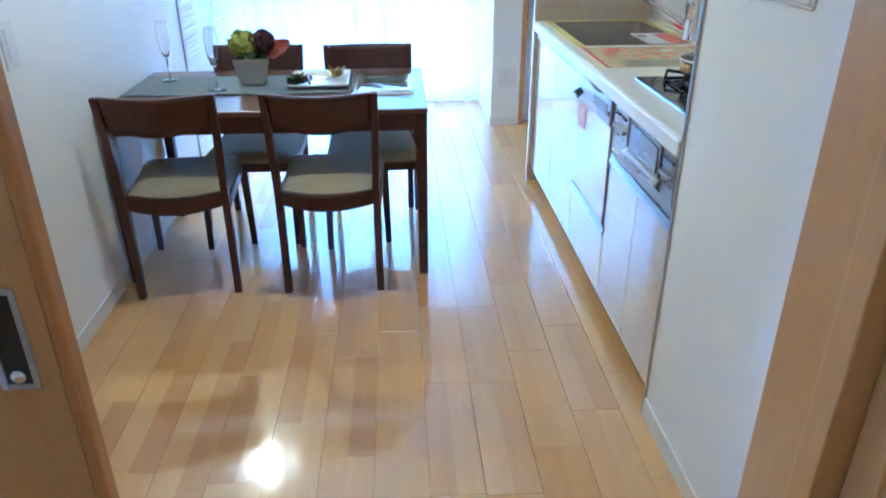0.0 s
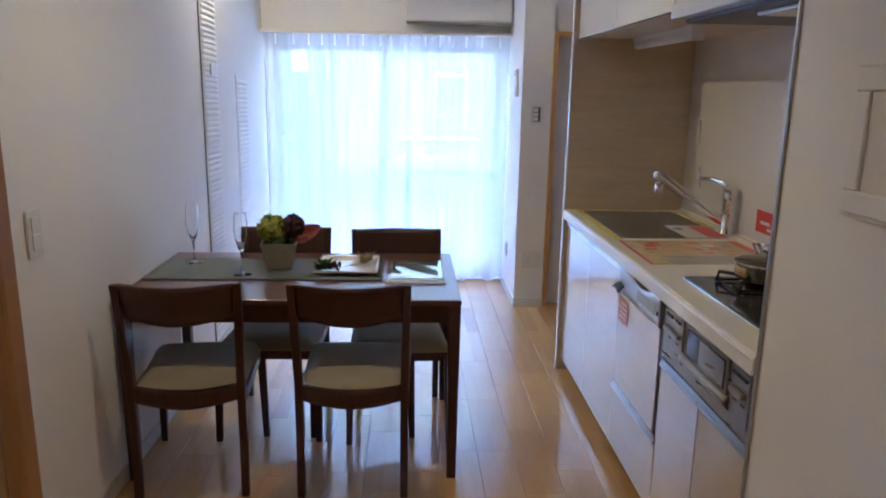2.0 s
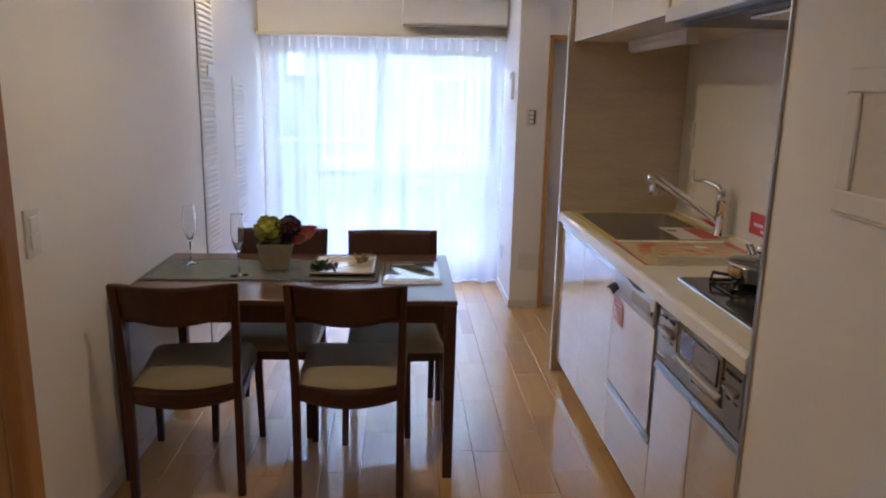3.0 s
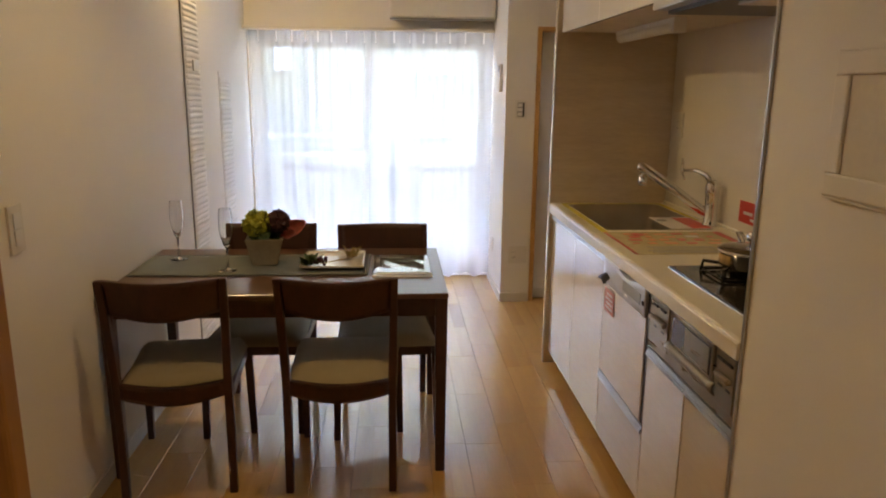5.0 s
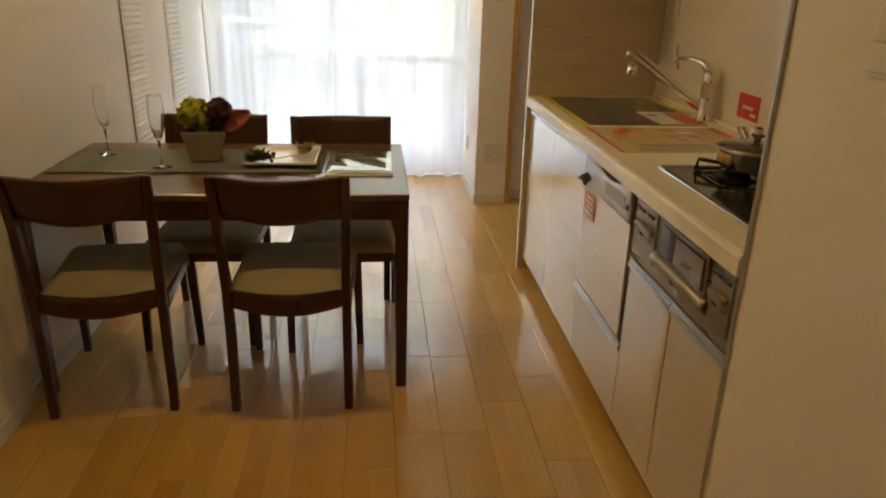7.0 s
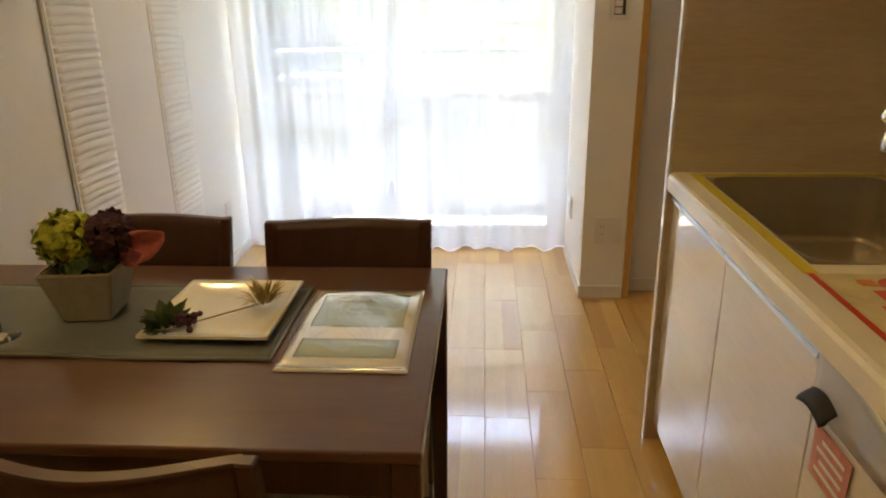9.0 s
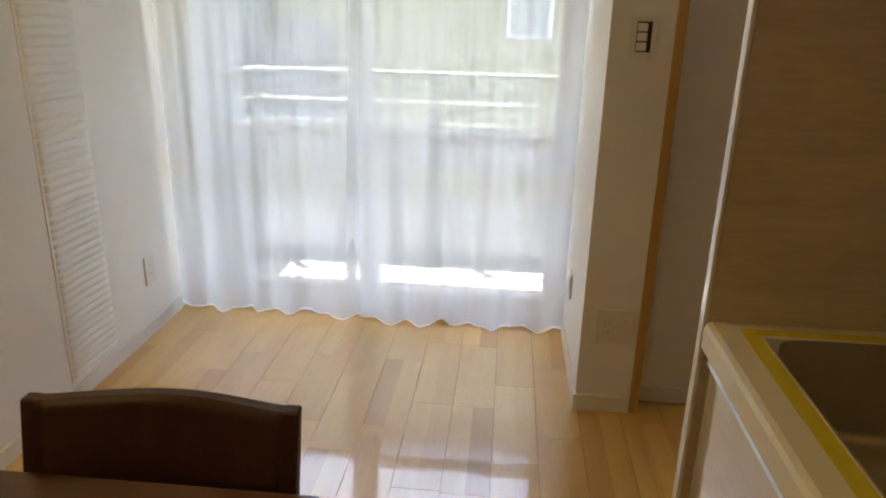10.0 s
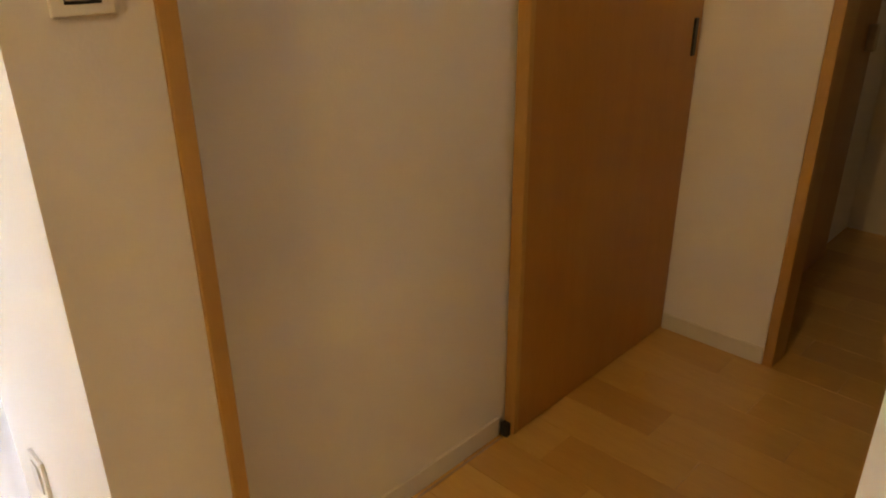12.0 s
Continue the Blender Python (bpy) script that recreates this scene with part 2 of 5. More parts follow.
SKIRT = paint("baseboard_white", (0.74, 0.71, 0.65), 0.5, var=0.03, bumps=0.05)
OAK = timber("honey_wood_trim", (0.45, 0.245, 0.065), (0.585, 0.34, 0.11), 0.4, (9, 9, 1), 2.0, streak=0.6)
DOORWOOD = timber("honey_wood_door", (0.40, 0.175, 0.038), (0.52, 0.255, 0.065), 0.38, (7, 7, 0.8), 2.0, streak=0.6)
WALNUT = timber("dark_walnut", (0.032, 0.0095, 0.0055), (0.074, 0.022, 0.011), 0.42, (6, 6, 1), 4.0, streak=0.8)
WALNUT_TOP = timber("dark_walnut_top", (0.072, 0.030, 0.019), (0.135, 0.060, 0.037), 0.30, (1, 9, 9), 3.0, coat=0.5, streak=0.7, bumps=0.06, coat_rough=0.16)
SEATCLOTH = paint("seat_cloth", (0.35, 0.295, 0.20), 0.85, var=0.06, scale=10, grain=400, bumps=0.5)
COUNTER = paint("counter_resin", (0.80, 0.75, 0.61), 0.32, var=0.012, scale=5, grain=250, bumps=0.0)
CABINET = timber("pale_grain_laminate", (0.63, 0.565, 0.48), (0.73, 0.68, 0.60), 0.06, (7, 1.0, 7), 1.6, coat=1.0, bumps=0.0, streak=0.8, gloss=1.6)
CABWHITE = paint("white_gloss_laminate", (0.78, 0.75, 0.70), 0.18, var=0.015, bumps=0.0, coat=0.4)
SPLASH = timber("pale_grain_panel", (0.54, 0.43, 0.30), (0.74, 0.63, 0.47), 0.35, (1.0, 1, 9), 2.0, bumps=0.0, streak=1.0)
BACKWALL = paint("kitchen_panel", (0.74, 0.70, 0.63), 0.3, var=0.02, bumps=0.02)
ALU = paint("brushed_aluminium", (0.50, 0.53, 0.55), 0.30, 0.85, 0.05, 6, 200, 0.05, stretch=(6, 0.4, 6))
STEEL = paint("stainless_steel", (0.57, 0.51, 0.42), 0.30, 0.9, 0.06, 6, 120, 0.06)
BRONZE = paint("olive_steel", (0.31, 0.26, 0.18), 0.28, 0.75, 0.08, 6, 120, 0.06, stretch=(3, 0.4, 3))
PANSTEEL = paint("polished_steel", (0.92, 0.88, 0.82), 0.14, 1.0, 0.02, 6, 60, 0.0, rvar=0.03)
CHROME = paint("chrome", (0.88, 0.88, 0.88), 0.08, 1.0, 0.02, 6, 60, 0.0, rvar=0.03)
SILVER = paint("silver_plastic", (0.50, 0.50, 0.50), 0.35, 0.5, 0.04, 6, 120, 0.04)
BLACK = paint("black_enamel", (0.012, 0.011, 0.011), 0.22, var=0.1, bumps=0.05)
SOOT = paint("matt_black", (0.012, 0.012, 0.012), 0.7, var=0.1, bumps=0.05)
DARK = paint("dark_plastic", (0.02, 0.02, 0.02), 0.4, var=0.1, bumps=0.05)
HOBGLASS = paint("hob_glass", (0.03, 0.028, 0.027), 0.12, var=0.1, bumps=0.0, coat=0.4)
WHITEPL = paint("white_plastic", (0.75, 0.73, 0.68), 0.4, var=0.02, bumps=0.03)
GREYPL = paint("grey_plastic", (0.30, 0.30, 0.29), 0.4, var=0.04, bumps=0.03)
TOEKICK = timber("toe_kick_brown", (0.36, 0.25, 0.15), (0.48, 0.35, 0.22), 0.5, (6, 1, 6), 3.0)
YELLOW = paint("yellow_tape", (0.66, 0.55, 0.05), 0.5, var=0.06, scale=20, bumps=0.1)
RED = paint("red_print", (0.62, 0.05, 0.03), 0.35, var=0.05, bumps=0.0)
ORANGE = paint("orange_print", (0.72, 0.25, 0.06), 0.35, var=0.08, bumps=0.0)
FILM = paint("cream_print", (0.74, 0.64, 0.38), 0.25, var=0.12, scale=14, bumps=0.05)
PAPER = paint("white_paper", (0.80, 0.79, 0.76), 0.4, var=0.02, bumps=0.02, coat=0.3)
GREYINK = paint("grey_ink", (0.32, 0.30, 0.28), 0.5, var=0.1, bumps=0.0)
GREENINK = paint("green_print", (0.23, 0.35, 0.28), 0.10, var=0.04, bumps=0.0, coat=1.0, gloss=1.8)
SLEEVE = paint("laminated_paper", (0.80, 0.80, 0.77), 0.09, var=0.03, scale=8, grain=14, bumps=0.14, dist=0.004, coat=1.0, gloss=1.8)
RUNNER = paint("runner_cloth", (0.150, 0.162, 0.158), 0.9, var=0.1, scale=12, grain=500, bumps=0.6)
PLATE = paint("cream_glaze", (0.76, 0.73, 0.64), 0.14, var=0.03, bumps=0.03, coat=0.5)
CLAY = paint("clay_pot", (0.36, 0.33, 0.27), 0.75, var=0.12, scale=14, grain=90, bumps=0.4)
LIME = paint("lime_petals", (0.42, 0.44, 0.05), 0.7, var=0.3, scale=60, grain=200)
PLUM = paint("plum_petals", (0.050, 0.012, 0.022), 0.7, var=0.3, scale=60, grain=200)
PINK = paint("pink_petals", (0.66, 0.20, 0.19), 0.6, var=0.3, scale=30, grain=200)
LEAF = paint("green_leaf", (0.06, 0.10, 0.03), 0.6, var=0.25, scale=40, grain=200)
STRAW = paint("straw_tuft", (0.36, 0.27, 0.09), 0.7, var=0.3, scale=60, grain=200)
WINDOW_GLASS = glass("window_glass", (0.98, 1.0, 0.99), 0.94)
FLUTE = clear_glass("drinking_glass")
CLEARFILM = film("clear_film")
SHEER = sheer("sheer_curtain", 0.40, (0.92, 0.94, 0.97), back=0.18)
SIDEHEM = sheer("curtain_side_hem", 0.14, (0.93, 0.94, 0.96), back=0.3)
HEM = sheer("curtain_hem", 0.08, (0.98, 0.98, 0.98), back=0.05)
SASH = paint("sash_white", (0.80, 0.80, 0.80), 0.4, 0.0, 0.02)
RAIL = paint("rail_aluminium", (0.22, 0.26, 0.25), 0.6, 0.0, 0.03)
CONCRETE = paint("balcony_floor", (0.30, 0.30, 0.29), 0.8, var=0.08, scale=4, grain=80, bumps=0.3)
CREAM = paint("cream_siding", (0.34, 0.31, 0.19), 0.7, var=0.04, scale=2, grain=60, bumps=0.1)
HOUSEWHITE = paint("pale_render", (0.29, 0.29, 0.285), 0.8, var=0.06, scale=2, grain=40, bumps=0.2)
SLATE = paint("grey_roof", (0.16, 0.16, 0.17), 0.7, var=0.1, scale=3, grain=40, bumps=0.3)
GROUND = paint("ground_asphalt", (0.10, 0.10, 0.10), 0.9, var=0.1, scale=1, grain=20, bumps=0.2)
LAMPGLOW = glow("lamp_glow", (1.0, 0.8, 0.55), 2.0)


def frosted():
    m, nt, b = nodes_of("frosted_panel")
    b.inputs["Base Color"].default_value = (0.36, 0.38, 0.39, 1)
    b.inputs["Roughness"].default_value = 0.4
    tr = nt.nodes.new("ShaderNodeBsdfTranslucent")
    col = ramp(nt, noise_node(nt, 2.5, (1.0, 1, 1.6)), [(0.35, (0.30, 0.32, 0.33)), (0.65, (0.42, 0.45, 0.48))])
    nt.links.new(col, tr.inputs["Color"])
    mx = nt.nodes.new("ShaderNodeMixShader")
    mx.inputs[0].default_value = 0.55
    nt.links.new(b.outputs[0], mx.inputs[1])
    nt.links.new(tr.outputs[0], mx.inputs[2])
    nt.links.new(mx.outputs[0], nt.nodes["Material Output"].inputs["Surface"])
    return m


FROST = frosted()

# ---------------------------------------------------------------- setting
XL, XR = -0.52, 1.27          # left wall, kitchen wall face
YD, YW = 1.33, 5.60           # doorway, window wall
STUB_X0, STUB_X1, STUB_Y = 1.193, 1.380, 4.975
RECESS_Y = 5.068              # wall of the passage behind the sliding door
KX, KY0, KY1 = 1.84, 1.93, 3.89  # kitchen recess
GX, RX = 2.221, 3.091         # edge of the sliding door, wall at the end of the passage


def wall(name, x0, y0, x1, y1, z0=0.0, z1=CEIL, material=None, label="white textured wallpaper wall"):
    return solid(name, new_box(x0, y0, z0, x1, y1, z1), material or WALL, label, "wall", "structure")


solid("floor", new_box(-1.0, -1.3, -0.10, 4.7, 5.66, -0.016), SUBFLOOR, "dark joints below maple floorboards", "floor", "structure")
solid("ceiling", new_box(-1.0, -1.3, CEIL, 4.7, 5.80, CEIL + 0.1), CEILING, "white papered ceiling", "ceiling", "structure")
wall("wall_west", XL - 0.12, YD, XL, YW + 0.2)
wall("wall_hall_west", -1.0, -1.3, -0.88, YD - 0.08)
wall("wall_hall_front", -1.0, YD, XL - 0.12, YD + 0.1)
wall("wall_hall_back", -0.88, -1.3, 1.6, -1.18)
wall("wall_hall_east", 1.45, -1.18, 1.6, 1.19)
wall("wall_header_door", XL, YD - 0.03, XR, YD + 0.07, 1.95)
wall("wall_pier", XR, 1.366, 1.98, KY0 - 0.012)
wall("wall_kitchen_back", KX, KY0 - 0.012, KX + 0.14, KY1 + 0.022, material=BACKWALL, label="pale glossy kitchen wall panel")
wall("wall_passage_south", 1.984, KY1 - 0.10, 3.30, 4.175)
wall("wall_stub", STUB_X0, STUB_Y, STUB_X1, YW + 0.2)
wall("wall_window_head", XL, YW, STUB_X0, YW + 0.2, 1.757)
wall("wall_passage_north", STUB_X1, RECESS_Y, RX, RECESS_Y + 0.12)
wall("wall_passage_head", STUB_X1, STUB_Y + 0.01, RX, RECESS_Y, 1.756)
wall("wall_return", RX, 4.675, RX + 0.10, RECESS_Y + 0.12)
wall("wall_far_north", RX + 0.10, 4.86, 4.6, 4.98)
wall("wall_far_south", 3.30, KY1 - 0.10, 4.6, 4.175)
wall("wall_far_east", 4.58, KY1, 4.7, 4.98)
wall("wall_far_head", RX, 4.175, RX + 0.10, 4.64, 1.80)


def skirting(x0, y0, x1, y1):
    solid("baseboard", new_box(x0, y0, 0.0, x1, y1, 0.060, bevel=0.002), SKIRT, "narrow off-white baseboard", "baseboard", "structure")


skirting(XL, YD + 0.1, XL + 0.008, YW)
skirting(STUB_X0 - 0.008, STUB_Y - 0.008, STUB_X0, YW)
skirting(STUB_X0, STUB_Y - 0.008, STUB_X1 - 0.002, STUB_Y)
skirting(STUB_X1 + 0.030, RECESS_Y - 0.008, GX - 0.002, RECESS_Y)
skirting(RX - 0.008, 4.675, RX, RECESS_Y - 0.04)
skirting(XR - 0.008, 1.37, XR, KY0 - 0.014)

# wooden door frame of the passage
frame_1 = thing("door_frame_1", (STUB_X1 + 0.015, STUB_Y, 0), "slim honey-coloured wooden door frame in the white wall", "door frame", kind="structure")
part("jamb", new_box(STUB_X1 + 0.001, STUB_Y - 0.006, 0, STUB_X1 + 0.030, RECESS_Y - 0.001, 1.756, bevel=0.002), OAK, frame_1)
part("head", new_box(STUB_X1 + 0.030, STUB_Y - 0.006, 1.728, RX - 0.01, RECESS_Y - 0.001, 1.756, bevel=0.002), OAK, frame_1)
part("track", new_box(STUB_X1 + 0.032, 5.046, 0.0, GX - 0.004, 5.052, 0.002), TOEKICK, frame_1, "thin brown floor track")

# sliding door at the end of the passage
door_1 = thing("door_1", (2.72, 5.045, 0), "closed honey-brown wooden sliding door beside the white wall", "door", kind="structure")
leaf = part("leaf", new_box(GX + 0.0395, 5.028, 0.006, RX - 0.009, 5.060, 1.726, bevel=0.002), DOORWOOD, door_1)
part("edge_strip", new_box(GX + 0.020, 5.026, 0.006, GX + 0.039, 5.062, 1.726, bevel=0.002), OAK, door_1, "lighter wooden edge strip")
part("floor_guide", new_box(GX, 5.036, 0.0, GX + 0.019, 5.060, 0.042, bevel=0.003), DARK, door_1, "small black floor guide")
hd = bmesh.new()
box(hd, RX - 0.062, 5.020, 0.955, RX - 0.040, 5.0275, 1.065, bevel=0.003)
part("pull_plate", hd, DARK, leaf, "dark recessed metal pull")

# wooden jamb and door past the return wall
frame_2 = thing("door_frame_2", (RX + 0.05, 4.67, 0), "dark honey wooden door frame at the passage end", "door frame", kind="structure")
part("jamb", new_box(RX - 0.006, 4.640, 0, RX + 0.11, 4.673, 1.80, bevel=0.003), OAK, frame_2)
part("jamb", new_box(RX - 0.006, 4.177, 0, RX + 0.11, 4.207, 1.80, bevel=0.003), OAK, frame_2)
part("head", new_box(RX - 0.006, 4.207, 1.77, RX + 0.11, 4.640, 1.80, bevel=0.003), OAK, frame_2)
door_2 = thing("door_2", (3.75, 4.84, 0), "shaded brown wooden door beyond the passage", "door", kind="structure")
leaf2 = part("leaf", new_box(3.36, 4.822, 0.006, 4.15, 4.855, 1.80, bevel=0.003), DOORWOOD, door_2)
part("door_handle", new_box(4.05, 4.79, 0.88, 4.09, 4.822, 0.98, bevel=0.006), STEEL, leaf2, "metal handle")

# doorway by which the walk begins
frame_3 = thing("door_frame_3", (1.35, 1.3, 0), "honey wooden door jamb with rounded grooves", "door frame", kind="structure")
part("jamb", new_box(1.262, 1.211, 0, 1.46, 1.364, CEIL - 0.002, bevel=0.004), OAK, frame_3)
part("door_stop", new_box(1.252, 1.146, 0, 1.46, 1.208, CEIL - 0.002, bevel=0.004), OAK, frame_3)
part("casing", new_box(1.30, 1.066, 0, 1.449, 1.144, CEIL - 0.002, bevel=0.008), OAK, frame_3)
door_3 = thing("door_3", (-0.35, 1.30, 0), "half-open honey wooden sliding door with a metal finger pull", "door", kind="structure")
leaf3 = part("leaf", new_box(-0.86, 1.270, 0.006, 0.014, 1.304, 1.94, bevel=0.002), OAK, door_3)
part("edge_strip", new_box(0.0145, 1.268, 0.006, 0.038, 1.306, 1.94, bevel=0.006), DOORWOOD, door_3, "darker rounded edge strip")
hd = bmesh.new()
for a in ((-0.080, 0.645, -0.070, 0.83), (-0.028, 0.645, -0.018, 0.83), (-0.070, 0.82, -0.028, 0.83), (-0.070, 0.645, -0.028, 0.655)):
    box(hd, a[0], 1.264, a[1], a[2], 1.2695, a[3], bevel=0.001)
pull = part("finger_pull", hd, SILVER, leaf3, "rectangular bronze finger pull")
part("pull_well", new_box(-0.070, 1.2675, 0.655, -0.028, 1.2698, 0.82), DARK, pull)
knob = bmesh.new()
lathe(knob, (0, 0, 0), [(0.0125, 0), (0.0125, 0.006), (0.009, 0.010), (0.001, 0.0105)], 16)
bmesh.ops.transform(knob, matrix=pose(-0.048, 1.2675, 0.672, 90), verts=knob.verts)
part("lock_button", knob, CHROME, pull, "round chrome lock button")

# window: frame, two sashes
window_1 = thing("window_1", (0.33, 5.72, 0), "tall sliding balcony window with pale aluminium frame", "window", kind="structure")
bm = bmesh.new()
box(bm, XL, 5.66, 0.0, STUB_X0, 5.78, 0.045, bevel=0.003)
part("window_sill", bm, SASH, window_1)
part("window_head", new_box(XL, 5.66, 1.700, STUB_X0, 5.78, 1.757, bevel=0.003), SASH, window_1)
part("window_jamb", new_box(XL, 5.66, 0.045, XL + 0.05, 5.78, 1.70, bevel=0.003), SASH, window_1)
part("window_jamb", new_box(STUB_X0 - 0.05, 5.66, 0.045, STUB_X0, 5.78, 1.70, bevel=0.003), SASH, window_1)


def sash(x0, x1, y):
    s = bmesh.new()
    for a in ((x0, 0.047, x0 + 0.045, 1.698), (x1 - 0.045, 0.047, x1, 1.698), (x0 + 0.045, 0.047, x1 - 0.045, 0.115),
              (x0 + 0.045, 1.65, x1 - 0.045, 1.698), (x0 + 0.045, 0.775, x1 - 0.045, 0.825)):
        box(s, a[0], y, a[1], a[2], y + 0.032, a[3], bevel=0.002)
    ob = part("sash", s, SASH, window_1)
    for z0, z1 in ((0.112, 0.778), (0.822, 1.653)):
        g = part("pane", new_box(x0 + 0.042, y + 0.013, z0, x1 - 0.042, y + 0.019, z1), WINDOW_GLASS, ob)
        g.visible_shadow = False


sash(XL + 0.05, 0.345, 5.725)
sash(0.290, STUB_X0 - 0.05, 5.680)

# ---------------------------------------------------------------- outside
ZB = -0.12
solid("balcony_floor", new_box(-2.0, 5.80, ZB - 0.15, 3.5, 7.05, ZB), CONCRETE, "grey concrete balcony floor", "floor", "structure")
solid("balcony_roof", new_box(-3.0, 5.80, 2.36, 4.5, 7.26, 2.52), CONCRETE, "concrete slab of the balcony above", "slab", "structure")
solid("facade_outer", new_box(-3.0, 5.80, -3.2, XL - 0.12, 5.90, 2.36), HOUSEWHITE, "pale outer wall beside the window", "wall", "structure")
solid("facade_outer_east", new_box(STUB_X1, 5.80, -3.2, 4.7, 5.90, 2.36), HOUSEWHITE, "pale outer wall beside the window", "wall", "structure")
railing = thing("balcony_railing", (0.6, 6.9, ZB), "pale metal balcony railing with frosted panels below", "railing")
XB0, XB1 = -0.597, 3.2
for z, r in ((0.955, 0.013), (0.790, 0.009), (0.667, 0.005)):
    t = bmesh.new()
    tube(t, [(XB0, 6.9, z), (XB1, 6.9, z)], r)
    part("rail", t, RAIL, railing)
    t = bmesh.new()
    tube(t, [(XB0, 6.9, z), (XB0, 5.92, z)], r)
    part("rail", t, RAIL, railing)
for x in (XB0 + 0.0, 0.485, 1.53, 2.57):
    part("post", new_box(x - 0.018, 6.885, ZB, x + 0.018, 6.915, 0.945, bevel=0.003), RAIL, railing)
for x0, x1 in ((XB0 + 0.019, 0.466), (0.504, 1.511), (1.549, 2.551)):
    part("panel", new_box(x0, 6.894, ZB + 0.002, x1, 6.902, 0.659), FROST, railing)
part("panel", new_box(XB0 - 0.004, 5.95, ZB + 0.002, XB0 + 0.002, 6.880, 0.659), HOUSEWHITE, railing)

solid("ground", new_box(-300, 5.90, -3.4, 300, 400, -3.2), GROUND, "grey asphalt ground below the balcony", "ground", "structure")
# cream-sided house across the lane
cream = thing("apartment_house", (3.5, 12.0, -3.2), "cream house with vertical siding across the lane", "house")
part("wall", new_box(-1.75, 11.0, -3.2, 9.0, 16.0, 4.1), CREAM, cream)
part("roof", new_box(-2.0, 10.8, 4.1, 9.3, 16.3, 4.35, bevel=0.03), SLATE, cream)
for i in range(44):
    x = -1.7 + i * 0.22
    part("siding_rib", new_box(x, 10.985, -3.2, x + 0.02, 11.0, 4.1), CREAM, cream)
for x, z in ((0.84, 1.0), (5.2, 1.0), (0.84, -1.6), (5.2, -1.6)):
    wnd = part("window", new_box(x, 10.95, z, x + 0.50, 10.984, z + 0.62, bevel=0.01), SASH, cream)
    part("pane", new_box(x + 0.04, 10.945, z + 0.04, x + 0.46, 10.951, z + 0.58), HOUSEWHITE, wnd)
pipe = bmesh.new()
tube(pipe, [(-0.68, 10.93, -3.2), (-0.68, 10.93, 4.08)], 0.05)
part("drainpipe", pipe, HOUSEWHITE, cream)
# paler house further off, with a gabled annex
pale = thing("pale_house", (-6.0, 20.0, -3.2), "pale grey house further down the lane", "house")
part("wall", new_box(-14.0, 17.0, -3.2, -1.0, 24.0, 5.0), HOUSEWHITE, pale)
part("roof", new_box(-14.3, 16.7, 5.0, -0.7, 24.3, 5.3, bevel=0.03), SLATE, pale)
gb = bmesh.new()
gf = gb.faces.new([gb.verts.new(p) for p in ((-1.85, 10.3, -3.2), (-1.10, 10.3, -3.2), (-1.10, 10.3, 0.95), (-1.38, 10.3, 1.20), (-1.85, 10.3, 0.72))])
ext = bmesh.ops.extrude_face_region(gb, geom=[gf])
bmesh.ops.translate(gb, verts=[v for v in ext["geom"] if isinstance(v, bmesh.types.BMVert)], vec=(0, 0.66, 0))
part("annex", gb, SLATE, cream, "dark grey gabled annex")
part("meter_box", new_box(-1.17, 10.86, 1.60, -0.95, 10.984, 2.10, bevel=0.01), SASH, cream, "pale wall box under the eaves")
side = thing("neighbour_wall", (-4.5, 8.5, -3.2), "grey shaded side wall of the next block", "wall", kind="structure")
part("wall", new_box(-5.0, 9.2, -3.2, -1.95, 14.0, 4.6), HOUSEWHITE, side)

